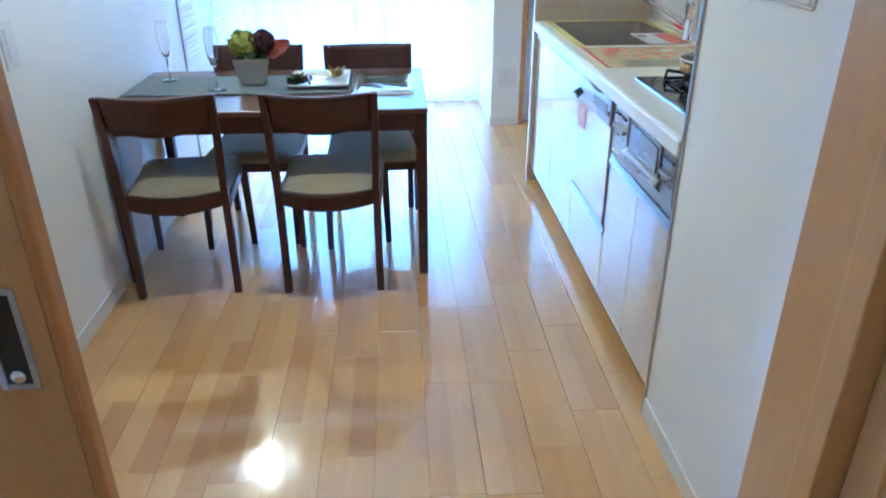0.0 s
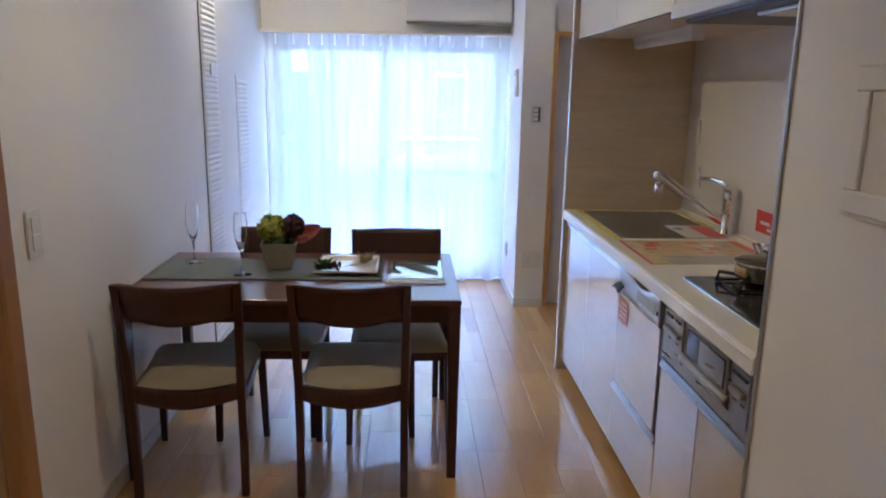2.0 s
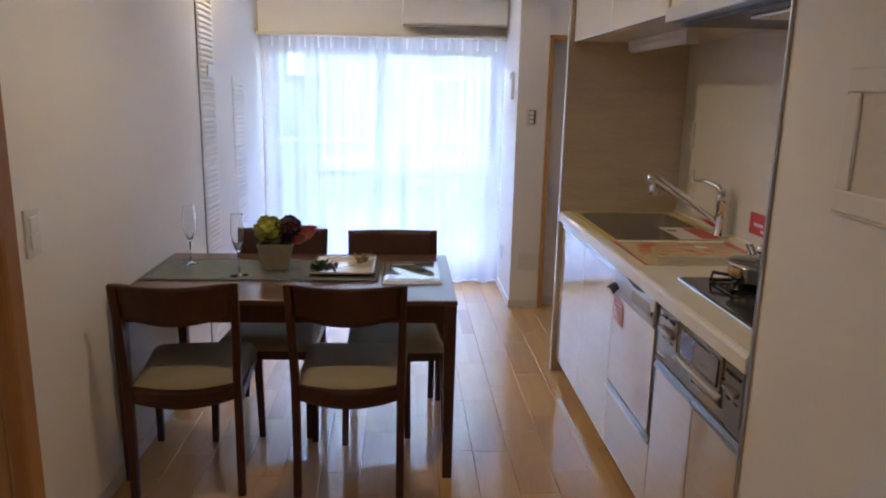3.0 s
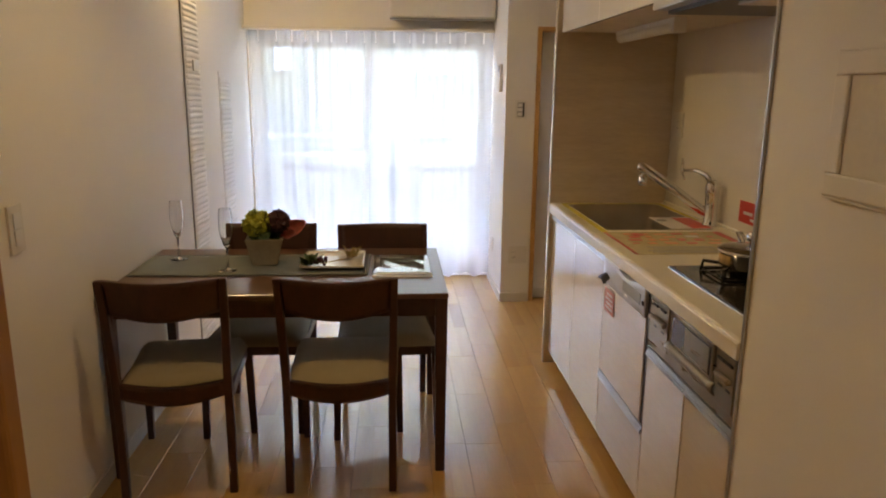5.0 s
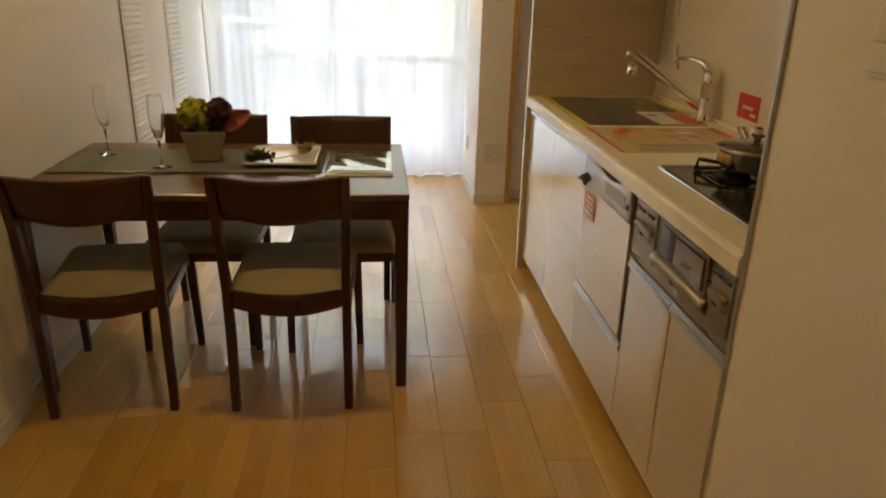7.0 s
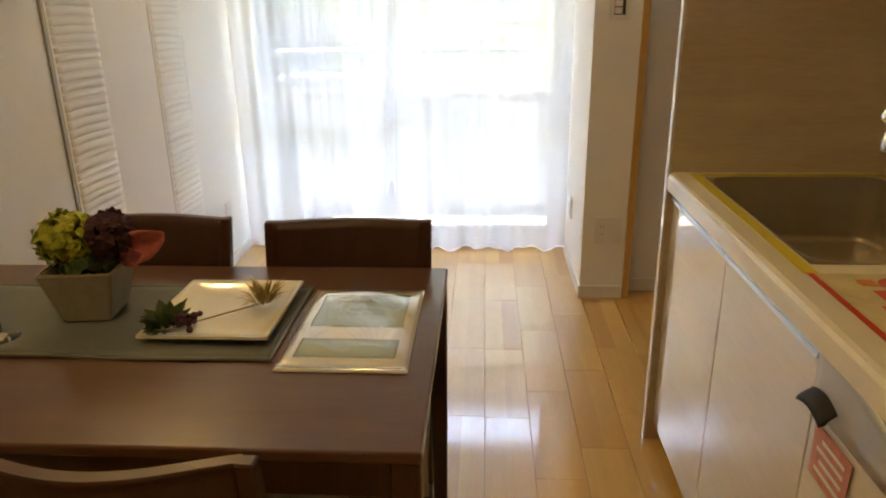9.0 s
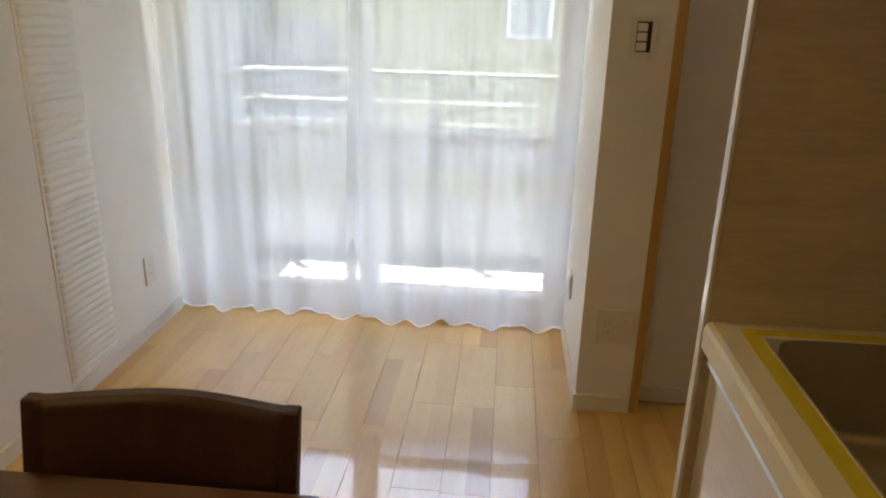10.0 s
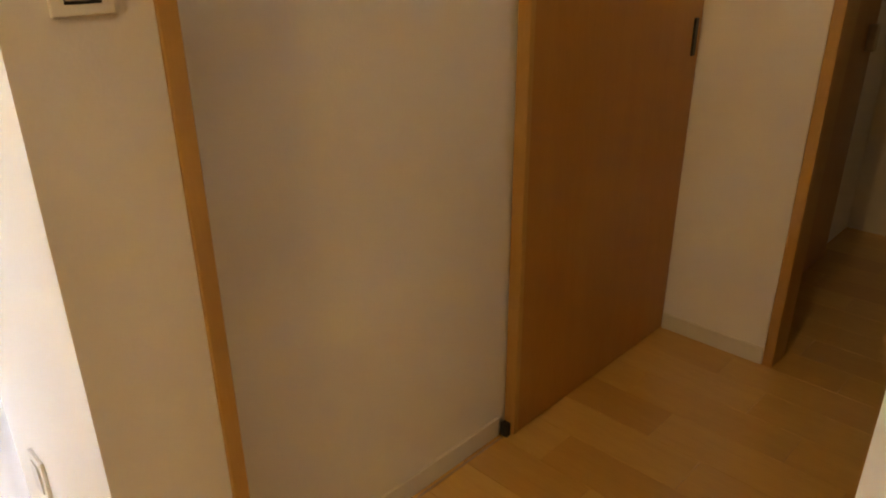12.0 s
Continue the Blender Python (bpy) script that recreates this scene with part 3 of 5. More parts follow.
# ---------------------------------------------------------------- curtains
def curtain(x0, x1, y, seed, flip):
    rnd = random.Random(seed)
    ph = [rnd.uniform(0, 6.28) for _ in range(4)]
    c = thing("curtain", ((x0 + x1) / 2, y, 0.0), "white sheer pleated curtain hanging before the balcony window", "curtain", "curtains at the window")

    freq = [rnd.uniform(2.2, 3.2), rnd.uniform(5.0, 6.5), rnd.uniform(8.5, 10.5), rnd.uniform(13, 16)]

    teeth = rnd.choice((8, 9))

    def bunch(u):
        e = u if flip else 1 - u
        # cloth is gathered at both ends
        k = 0.5 - 0.5 * math.cos(math.pi * u)
        return (0.62 * u + 0.38 * (u + (u - k) * 0.9)), e

    def wave(u, v):
        a = 0.9 * math.sin(6.283 * freq[0] * u + ph[0]) * (0.6 + 0.4 * math.sin(5 * u + ph[2])) + 0.8 * math.sin(6.283 * freq[1] * u + ph[1] + 1.3 * math.sin(4 * u))
        a += 0.16 * math.sin(6.283 * freq[2] * u + ph[2])
        return a * (1 - 0.55 * v) + 0.35 * v * math.sin(6.283 * freq[3] * u + ph[3])

    def at(u, v, z0=0.09, z1=1.752):
        amp = 0.009 + 0.015 * (1 - v) ** 0.7
        s, e = bunch(u)
        x = x0 + (x1 - x0) * s + 0.007 * (1 - v) * math.sin(11 * u + ph[3])
        x += 0.045 * (1 - v) * max(0, 1 - e * 6) * (1 if not flip else -1)
        return (x, y + amp * wave(u, v), z0 + (z1 - z0) * v)

    b = bmesh.new()
    grid(b, 150, 22, lambda u, v: at(u, v))
    cloth = part("cloth", b, SHEER, c)
    b = bmesh.new()

    def low(u, v):
        p = at(u, 0.0)
        k = (teeth * u + 0.35 * math.sin(9 * u + ph[1])) % 1.0
        zig = 0.020 * (abs(2 * k - 1) - 0.5) * (0.65 + 0.35 * math.sin(7 * u + ph[0])) + 0.003 * wave(u, 0.0)
        return (p[0], p[1] - 0.001, 0.042 + zig + (0.092 - 0.042 - zig) * v)

    grid(b, 150, 3, low)
    part("hem", b, SHEER, c, "turned-up hem")
    b = bmesh.new()
    u0, u1 = (0.0, 0.032) if flip else (0.968, 1.0)
    grid(b, 6, 22, lambda u, v: (at(u0 + (u1 - u0) * u, v)[0], at(u0 + (u1 - u0) * u, v)[1] - 0.0015, at(0, v)[2]))
    part("side_hem", b, SIDEHEM, c, "folded side hem")
    b = bmesh.new()
    slab(b, 150, 1, lambda u, v: (low(u, 0)[0], low(u, 0)[1] - 0.003, low(u, 0)[2] + 0.0065 * v), lambda u, v: (0, 0.004, 0))
    part("hem_cord", b, HEM, c, "bright white weighted hem edge")
    for k in range(8):
        u = (k + 0.5) / 8
        p = at(u, 1.0)
        t = bmesh.new()
        grid(t, 4, 4, lambda a, q, p=p: (p[0] + (a - 0.5) * 0.012, p[1] - 0.012 - 0.006 * math.sin(math.pi * a), 1.677 + 0.075 * q))
        part("pinch_pleat", t, HEM, c)
    return c


curtain(XL + 0.035, 0.365, 5.545, 3, False)
curtain(0.305, STUB_X0 - 0.012, 5.515, 8, True)
cr = thing("curtain_rail", (0.33, 5.56, 1.754), "white metal curtain rail under the wall head", "curtain rail")
part("track", new_box(XL + 0.01, 5.50, 1.755, STUB_X0 - 0.004, 5.595, 1.774, bevel=0.003), WHITEPL, cr)
part("end_cap", new_box(XL + 0.001, 5.505, 1.753, XL + 0.010, 5.59, 1.777, bevel=0.002), WHITEPL, cr)

# air conditioner above the window
ac = thing("air_conditioner", (0.84, 5.49, 1.829), "white wall-mounted air conditioner above the window", "air conditioner")
part("body", new_box(0.466, 5.44, 1.837, 1.185, 5.598, 2.11, bevel=0.018, seg=3), WHITEPL, ac)
part("louver", new_box(0.470, 5.438, 1.829, 1.178, 5.50, 1.8365, bevel=0.002), GREYPL, ac, "grey bottom air louver")

# ---------------------------------------------------------------- wall fittings
def rib_column(y0, y1, z0, z1, seed):
    col = thing("ribbed_wall_panel", (XL, (y0 + y1) / 2, z0), "white wall panel with horizontal wavy ribs", "wall panel", "ribbed panels")
    part("board", new_box(XL, y0 - 0.012, z0, XL + 0.004, y1 + 0.012, z1), RIBBED, col)
    rnd = random.Random(seed)
    b = bmesh.new()
    L = y1 - y0
    slab(b, 10, 6, lambda u, v: (0.0040 * math.sin(math.pi * v) * min(1, 8 * u, 8 * (1 - u)), (u - 0.5) * L, 0.022 * (v - 0.5) + 0.0025 * math.sin(5 * u)), lambda u, v: (-0.004, 0, 0))
    first = link_mesh("rib", b, RIBBED)
    z = z0 + 0.02
    k = 0
    while z < z1 - 0.02:
        ob = first if k == 0 else new("rib", first.data)
        ob.parent = col
        ob.location = (0.0045, 0, z - z0)
        ob.scale = (1, 1, rnd.choice((0.8, 1.0, 1.15)))
        z += 0.027 * rnd.choice((0.92, 1.0, 1.08))
        k += 1


rib_column(4.115, 4.375, 0.075, 2.20, 1)
rib_column(4.785, 5.060, 0.075, 1.46, 2)
solid("trim", new_box(XL, 4.082, 0.062, XL + 0.006, 4.090, CEIL - 0.002), GREYPL, "thin grey joint strip on the wall", "trim", "structure")


def plate(name, at, size, axis, label, category, rockers=2, holes=0, dark=False, shift=0.0):
    """A switch or socket plate; axis: the way it faces."""
    w, h = size
    t = thing(name, at, label, category)
    x, y, z = at

    def face(u0, v0, u1, v1, d0, d1):
        if axis == "+x":
            return new_box(x + d0, y + u0, z + v0, x + d1, y + u1, z + v1, bevel=0.0015)
        if axis == "-x":
            return new_box(x - d1, y + u0, z + v0, x - d0, y + u1, z + v1, bevel=0.0015)
        return new_box(x + u0, y - d1, z + v0, x + u1, y - d0, z + v1, bevel=0.0015)

    part("cover", face(-w / 2, 0, w / 2, h, 0.0005, 0.008), WHITEPL, t)
    for i in range(rockers):
        step = (h * 0.72) / rockers
        v0 = h * 0.14 + i * step
        part("rocker", face(-w * 0.27, v0 + 0.002, w * (0.12 if dark else 0.27), v0 + step - 0.002, 0.0085, 0.0125), PAPER, t)
    if dark:
        part("inset", face(-w * 0.29, h * 0.12, w * 0.29, h * 0.88, 0.0082, 0.0086), DARK, t, "dark switch inset")
    for i in range(holes):
        v0 = h * (0.32 + 0.30 * i)
        for u in (shift - 0.0075, shift + 0.0055):
            part("slot", face(u, v0, u + 0.002, v0 + 0.009, 0.0082, 0.0088), DARK, t)
    return t


plate("light_switch", (XL, 2.405, 0.935), (0.072, 0.130), "+x", "white double rocker light switch on the wall", "switch")
plate("wall_outlet", (XL, 5.355, 0.218), (0.075, 0.118), "+x", "white double wall socket near the window", "socket", 0, 2)
plate("wall_outlet", (1.300, STUB_Y, 0.262), (0.118, 0.116), "-y", "wide white wall socket low on the pier", "socket", 0, 2, shift=-0.026)
plate("light_switch", (1.290, STUB_Y, 1.197), (0.076, 0.114), "-y", "white light switch with dark rockers on the pier", "switch", 3, 0, True)
plate("wall_outlet", (STUB_X0, 5.40, 0.25), (0.07, 0.10), "-x", "white blank plate on the window reveal", "socket", 1)
plate("small_sign", (XL + 0.014, 4.245, 1.45), (0.10, 0.055), "+x", "small cream card on the ribbed panel", "sign", 0)
ic = thing("remote_control", (STUB_X0, 5.16, 1.36), "white air-conditioner remote in a wall holder", "remote control")
part("holder", new_box(STUB_X0 - 0.022, 5.12, 1.36, STUB_X0 - 0.0005, 5.20, 1.44, bevel=0.004), WHITEPL, ic)
part("body", new_box(STUB_X0 - 0.020, 5.128, 1.441, STUB_X0 - 0.004, 5.192, 1.535, bevel=0.004), WHITEPL, ic)
part("screen", new_box(STUB_X0 - 0.0215, 5.138, 1.49, STUB_X0 - 0.0202, 5.182, 1.525), GREYPL, ic, "grey display")

# white relief frame on the pier beside the kitchen
pf = thing("picture_frame", (XR, 1.59, 1.19), "white wooden picture frame with an empty pale panel", "picture frame")
bm = bmesh.new()
FY0, FY1, FZ0, FZ1 = 1.483, 1.697, 1.198, 1.447
for a in ((FY0, FZ0, FY1, FZ0 + 0.040), (FY0, FZ1 - 0.040, FY1, FZ1), (FY0, FZ0 + 0.040, FY0 + 0.040, FZ1 - 0.040), (FY1 - 0.040, FZ0 + 0.040, FY1, FZ1 - 0.040)):
    box(bm, XR - 0.009, a[0], a[1], XR - 0.0005, a[2], a[3], bevel=0.004)
fr = part("frame", bm, WALL, pf)
bead = bmesh.new()
for a in ((FY0 - 0.006, FZ0 - 0.006, FY1 + 0.006, FZ0 - 0.0002), (FY0 - 0.006, FZ1 + 0.0002, FY1 + 0.006, FZ1 + 0.006), (FY0 - 0.006, FZ0, FY0 - 0.0002, FZ1), (FY1 + 0.0002, FZ0, FY1 + 0.006, FZ1)):
    box(bead, XR - 0.005, a[0], a[1], XR - 0.0005, a[2], a[3], bevel=0.002)
part("outer_bead", bead, WALL, fr)
part("backing", new_box(XR - 0.003, FY0 + 0.032, FZ0 + 0.032, XR - 0.0005, FY1 - 0.032, FZ1 - 0.032), paint("plain_card", (0.76, 0.71, 0.62), 0.7), pf, "plain beige card")

# fittings for all four lamps, the two added ones too
for i, (lx, ly, watts) in enumerate(DOWNLIGHTS):
    dl = thing("downlight", (lx, ly, CEIL), "small round recessed ceiling downlight, lit; hall and passage ones added unseen", "ceiling light", "downlights")
    r = bmesh.new()
    lathe(r, (lx, ly, CEIL - 0.006), [(0.052, 0.006), (0.052, 0.0), (0.040, 0.0), (0.036, 0.0055)], 24)
    part("ring", r, WHITEPL, dl)
    r = bmesh.new()
    lathe(r, (lx, ly, CEIL - 0.009), [(0.034, 0.0), (0.034, 0.002)], 20)
    part("diffuser", r, LAMPGLOW, dl, "glowing warm diffuser")

# ---------------------------------------------------------------- kitchen
FX = 1.275                      # cabinet fronts
YA, YB, YC, YE, YF = 3.884, 3.436, 2.985, 2.505, 1.922
ep = thing("kitchen_end_panel", (1.55, 3.90, 0), "pale wood-grain end panel with a bright white edge", "panel")
part("board", new_box(1.262, 3.8905, 0.0, 1.838, 3.912, CEIL - 0.002), SPLASH, ep)
part("edge_band", new_box(1.254, 3.889, 0.0, 1.2615, 3.9135, CEIL - 0.002, bevel=0.002), CABWHITE, ep, "white edge band")
np_ = thing("kitchen_near_panel", (1.55, 1.921, 0), "narrow metal-edged side panel of the kitchen recess", "panel")
part("board", new_box(1.268, 1.9185, 0.0, 1.838, 1.9215, CEIL - 0.002), SPLASH, np_)
part("edge_band", new_box(1.262, 1.9165, 0.0, 1.2675, 1.9235, CEIL - 0.002, bevel=0.001), ALU, np_, "thin aluminium edge")


def cabinet(label, y0, y1, doors, z0=0.075, z1=0.765, strip=None):
    c = thing("kitchen_cabinet", (1.55, (y0 + y1) / 2, 0), label, "cabinet", "kitchen base cabinets")
    part("carcass", new_box(1.310, y0 + 0.001, 0.075, 1.82, y1 - 0.001, 0.66), CABWHITE, c)
    part("toe_kick", new_box(1.352, y0 + 0.001, 0.0, 1.370, y1 - 0.001, 0.0745), TOEKICK, c, "brown recessed toe kick")
    w = (y1 - y0) / doors
    for i in range(doors):
        a, b = y0 + i * w, y0 + (i + 1) * w
        d = part("door", new_box(FX, a + 0.0022, z0, FX + 0.019, b - 0.0022, z1, bevel=0.0015), CABINET, c)
        s = bmesh.new()
        box(s, FX - 0.006, a + 0.0015, z1 + 0.0005, FX + 0.019, b - 0.0015, z1 + 0.006, bevel=0.001)
        bar(s, (FX - 0.0065, (a + b) / 2, z1 - 0.004), (FX + 0.004, (a + b) / 2, z1 + 0.019), 0.004, b - a - 0.003, 0.004, b - a - 0.003, bevel=0.0008)
        box(s, FX - 0.004, a + 0.0015, z1 + 0.0195, FX + 0.006, b - 0.0015, z1 + 0.0235, bevel=0.0008)
        part("grip_rail", s, ALU, d, "aluminium grip rail")
    return c


cabinet("glossy pale wood-grain sink cabinet with aluminium grip rails", YC, YA, 2)
cabinet("glossy pale wood-grain cabinet under the stove", YF, YE, 2, 0.075, 0.585)
dw_base = cabinet("glossy pale drawer front under the dishwasher", YE, YC, 1, 0.075, 0.313)

# built-in dishwasher
dw = thing("dishwasher", (1.55, (YE + YC) / 2, 0.33), "built-in dishwasher with silver control strip and pale front", "dishwasher")
part("front_panel", new_box(FX - 0.002, YE + 0.028, 0.338, FX + 0.018, YC - 0.006, 0.685, bevel=0.002), CABINET, dw)
# shade of the side gap, put in as a near-black strip
part("side_gap_shade", new_box(FX + 0.002, YE + 0.002, 0.338, FX + 0.018, YE + 0.026, 0.795), DARK, dw, "dark strip standing for the shade in the side gap")
b = bmesh.new()
y0, y1 = YE + 0.028, YC - 0.003


def bow(u):
    return 0.030 * math.sin(math.pi * min(1, u * 1.15)) ** 2


slab(b, 24, 4, lambda u, v: (FX - 0.006, y0 + (y1 - y0) * u, 0.687 + (0.792 - bow(u) - 0.687) * v), lambda u, v: (0.02, 0, 0))
strip = part("control_strip", b, SILVER, dw, "silver control strip with a curved top")
part("display", new_box(FX - 0.0085, YE + 0.075, 0.715, FX - 0.0062, YE + 0.25, 0.752, bevel=0.001), GREYPL, strip, "grey display window")
part("button", new_box(FX - 0.009, YE + 0.20, 0.698, FX - 0.0062, YE + 0.225, 0.708, bevel=0.001), WHITEPL, strip)
part("button", new_box(FX - 0.009, YE + 0.045, 0.72, FX - 0.0062, YE + 0.058, 0.735, bevel=0.001), DARK, strip)
# the grip hollow's shade is coloured in with a dark sheet at its back
part("grip_recess_shade", new_box(FX + 0.016, y0, 0.745, FX + 0.019, y1, 0.798), DARK, dw, "dark sheet standing for the shade in the hollow above the strip")
b = bmesh.new()
slab(b, 8, 4, lambda u, v: (FX - 0.006 - 0.024 * math.sin(math.pi * v * 0.5), y1 - 0.080 + 0.080 * u, 0.716 - 0.022 * v + 0.010 * math.sin(math.pi * u)), lambda u, v: (0.010, 0, 0.004))
part("latch_handle", b, SOOT, dw, "black pull latch")
st = part("sticker", new_box(FX - 0.0058, 2.845, 0.585, FX - 0.0046, 2.955, 0.672), paint("pale_red_print", (0.62, 0.24, 0.20), 0.4, var=0.2, scale=40, bumps=0), dw, "pale red notice sticker")
for i in range(4):
    part("print_bar", new_box(FX - 0.0066, 2.86, 0.600 + 0.017 * i, FX - 0.006, 2.94 - 0.012 * (i % 2), 0.606 + 0.017 * i), PAPER, st)

# stove front under the worktop
sf = thing("stove_front", (1.55, (YE + YF) / 2, 0.61), "dark olive-grey metal stove front with grill window and knobs", "stove")
part("fascia", new_box(FX - 0.002, YF + 0.002, 0.612, FX + 0.03, YE - 0.003, 0.783, bevel=0.002), BRONZE, sf)
gw = part("grill_frame", new_box(FX - 0.010, 2.052, 0.684, FX - 0.0025, 2.312, 0.778, bevel=0.002), BRONZE, sf, "metal grill door frame")
part("grill_glass", new_box(FX - 0.0125, 2.062, 0.694, FX - 0.0102, 2.300, 0.768, bevel=0.001), HOBGLASS, gw, "dark grill window")
part("grill_mirror", new_box(FX - 0.0135, 2.068, 0.698, FX - 0.0127, 2.215, 0.764), BRONZE, gw, "reflective inner pane")
b = bmesh.new()
slab(b, 16, 4, lambda u, v: (FX - 0.003 - 0.014 * math.sin(math.pi * v), 2.045 + 0.30 * u, 0.682 - 0.034 * v), lambda u, v: (0.006, 0, 0))
part("grill_handle", b, BRONZE, sf, "curved metal grill handle")
for y0, y1, n in ((2.345, 2.478, 2), (1.945, 2.035, 2)):
    blk = part("control_block", new_box(FX - 0.006, y0, 0.640, FX - 0.0022, y1, 0.775, bevel=0.002), BRONZE, sf, "dark metal control block")
    part("knob_lip", new_box(FX - 0.022, y0 + 0.008, 0.712, FX - 0.0065, y1 - 0.012, 0.726, bevel=0.005), BRONZE, blk)
    for k in range(n):
        yk = y0 + (y1 - y0) * (0.28 + 0.45 * k)
        part("dial", new_box(FX - 0.012, yk - 0.018, 0.754, FX - 0.0062, yk + 0.018, 0.762, bevel=0.002), DARK, blk)
        part("mark", new_box(FX - 0.0075, yk - 0.010, 0.690, FX - 0.0062, yk + 0.010, 0.695), DARK, blk)

# worktop with sink cut-out
CX0, CZ0, CZ1 = 1.256, 0.788, 0.835
SX0, SX1, SY0, SY1 = 1.335, 1.775, 3.195, 3.835
wt = thing("worktop", (1.55, 2.9, CZ0), "cream resin kitchen worktop with rounded front edge", "worktop")
b = bmesh.new()
prof = [(CX0, CZ0), (CX0, CZ1 - 0.012), (CX0 + 0.004, CZ1 - 0.004), (CX0 + 0.012, CZ1), (SX0, CZ1), (SX0, CZ0)]
pv = [[b.verts.new((x, y, z)) for x, z in prof] for y in (YF + 0.001, YA + 0.004)]
for i in range(len(prof)):
    j = (i + 1) % len(prof)
    b.faces.new((pv[0][i], pv[0][j], pv[1][j], pv[1][i]))
b.faces.new(pv[0][::-1])
b.faces.new(pv[1])
box(b, SX0, YF + 0.001, CZ0, 1.838, SY0, CZ1)
box(b, SX0, SY1, CZ0, 1.838, YA + 0.004, CZ1)
box(b, SX1, SY0, CZ0, 1.838, SY1, CZ1)
part("top", b, COUNTER, wt)
part("upstand", new_box(1.826, YF + 0.001, CZ1, 1.838, YA + 0.004, CZ1 + 0.012, bevel=0.003), COUNTER, wt)

sk = thing("sink", (1.555, 3.515, 0.66), "large stainless steel kitchen sink set in the worktop", "sink")
b = bmesh.new()


def bowl(u, v):
    cx, cy, hx, hy = (SX0 + SX1) / 2, (SY0 + SY1) / 2, (SX1 - SX0) / 2 - 0.001, (SY1 - SY0) / 2 - 0.001
    a = 2 * math.pi * u
    e = 0.22
    cxs, sns = math.cos(a), math.sin(a)
    px = math.copysign(abs(cxs) ** e, cxs)
    py = math.copysign(abs(sns) ** e, sns)
    if v < 0.12:
        s, z = 1.0, CZ1 + 0.0015 - 0.010 * v / 0.12
    elif v < 0.6:
        s, z = 1.0 - 0.05 * (v - 0.12) / 0.48, CZ1 - 0.0085 - 0.155 * (v - 0.12) / 0.48
    else:
        k = (v - 0.6) / 0.4
        s, z = 0.95 * (1 - k) + 0.02, CZ1 - 0.1635 - 0.012 * math.sin(k * 1.57)
    return (cx + hx * px * s, cy + hy * py * s, z)


grid(b, 96, 20, bowl)
part("basin", b, STEEL, sk)
b = bmesh.new()
lathe(b, ((SX0 + SX1) / 2, 3.55, CZ1 - 0.1752), [(0.055, 0.0), (0.055, 0.004), (0.045, 0.005), (0.02, 0.002)], 24)
part("drain", b, CHROME, sk, "chrome drain")

tp = thing("masking_tape", (1.32, 3.5, CZ1), "yellow protective tape stuck round the sink edge", "tape")
for a in ((1.305, 3.150, 1.330, 3.865), (1.331, 3.842, 1.80, 3.865), (1.782, 3.40, 1.804, 3.841)):
    part("strip", new_box(a[0], a[1], CZ1 + 0.0003, a[2], a[3], CZ1 + 0.0012), YELLOW, tp)

# printed protective sheet on the worktop
sh = thing("notice_sheet", (1.5, 2.98, CZ1), "yellow and red printed notice sheet lying on the worktop", "notice")
part("sheet", new_box(1.315, 2.765, CZ1 + 0.0003, 1.775, 3.148, CZ1 + 0.0014), FILM, sh)
part("border", new_box(1.309, 2.765, CZ1 + 0.0015, 1.320, 3.149, CZ1 + 0.0022), RED, sh, "red border stripe")
part("border", new_box(1.742, 2.770, CZ1 + 0.0015, 1.768, 3.146, CZ1 + 0.0022), RED, sh, "red border stripe")
rnd = random.Random(4)
for i in range(6):
    y = 2.780 + 0.019 * i
    x = 1.37 + rnd.uniform(0, 0.03)
    part("print_bar", new_box(x, y, CZ1 + 0.0015, x + rnd.uniform(0.22, 0.30), y + 0.007, CZ1 + 0.0021), GREYINK, sh)
for i in range(4):
    y = 2.925 + 0.055 * i
    x = 1.35 + rnd.uniform(0, 0.04)
    while x < 1.70:
        k = rnd.uniform(0.022, 0.055)
        m = rnd.choice((ORANGE, RED, ORANGE, PAPER))
        part("print_bar", new_box(x, y + rnd.uniform(0, 0.008), CZ1 + 0.0015, min(x + k, 1.73), y + rnd.uniform(0.022, 0.040), CZ1 + 0.0021), m, sh)
        x += k + rnd.uniform(0.012, 0.045)
b = bmesh.new()
lathe(b, (1.43, 3.10, CZ1 + 0.0015), [(0.026, 0), (0.026, 0.0006)], 24)
part("print_disc", b, RED, sh)
lf = thing("leaflet", (1.66, 3.31, CZ1), "white leaflet with a red band lying across the sink rim", "leaflet")
b = bmesh.new()
box(b, 1.60, 3.20, CZ1 + 0.0024, 1.78, 3.46, CZ1 + 0.0034)
sheet = part("sheet", b, PAPER, lf)
part("print_block", new_box(1.695, 3.21, CZ1 + 0.0035, 1.775, 3.44, CZ1 + 0.0041), RED, lf, "red print")
b = bmesh.new()
lathe(b, (1.632, 3.385, CZ1 + 0.0036), [(0.022, 0), (0.022, 0.0005), (0.015, 0.0005), (0.015, 0)], 24)
part("print_ring", b, GREYINK, lf)

# faucet
FAX, FAY = 1.797, 3.285
fc = thing("faucet", (FAX, FAY, CZ1), "chrome single-lever kitchen faucet with a slanted spout", "faucet")
b = bmesh.new()
lathe(b, (FAX, FAY, CZ1 + 0.0005), [(0.031, 0), (0.031, 0.007), (0.026, 0.011), (0.026, 0.120), (0.028, 0.126), (0.028, 0.166), (0.024, 0.180), (0.012, 0.187), (0.002, 0.188)], 28)
part("body", b, CHROME, fc)
b = bmesh.new()
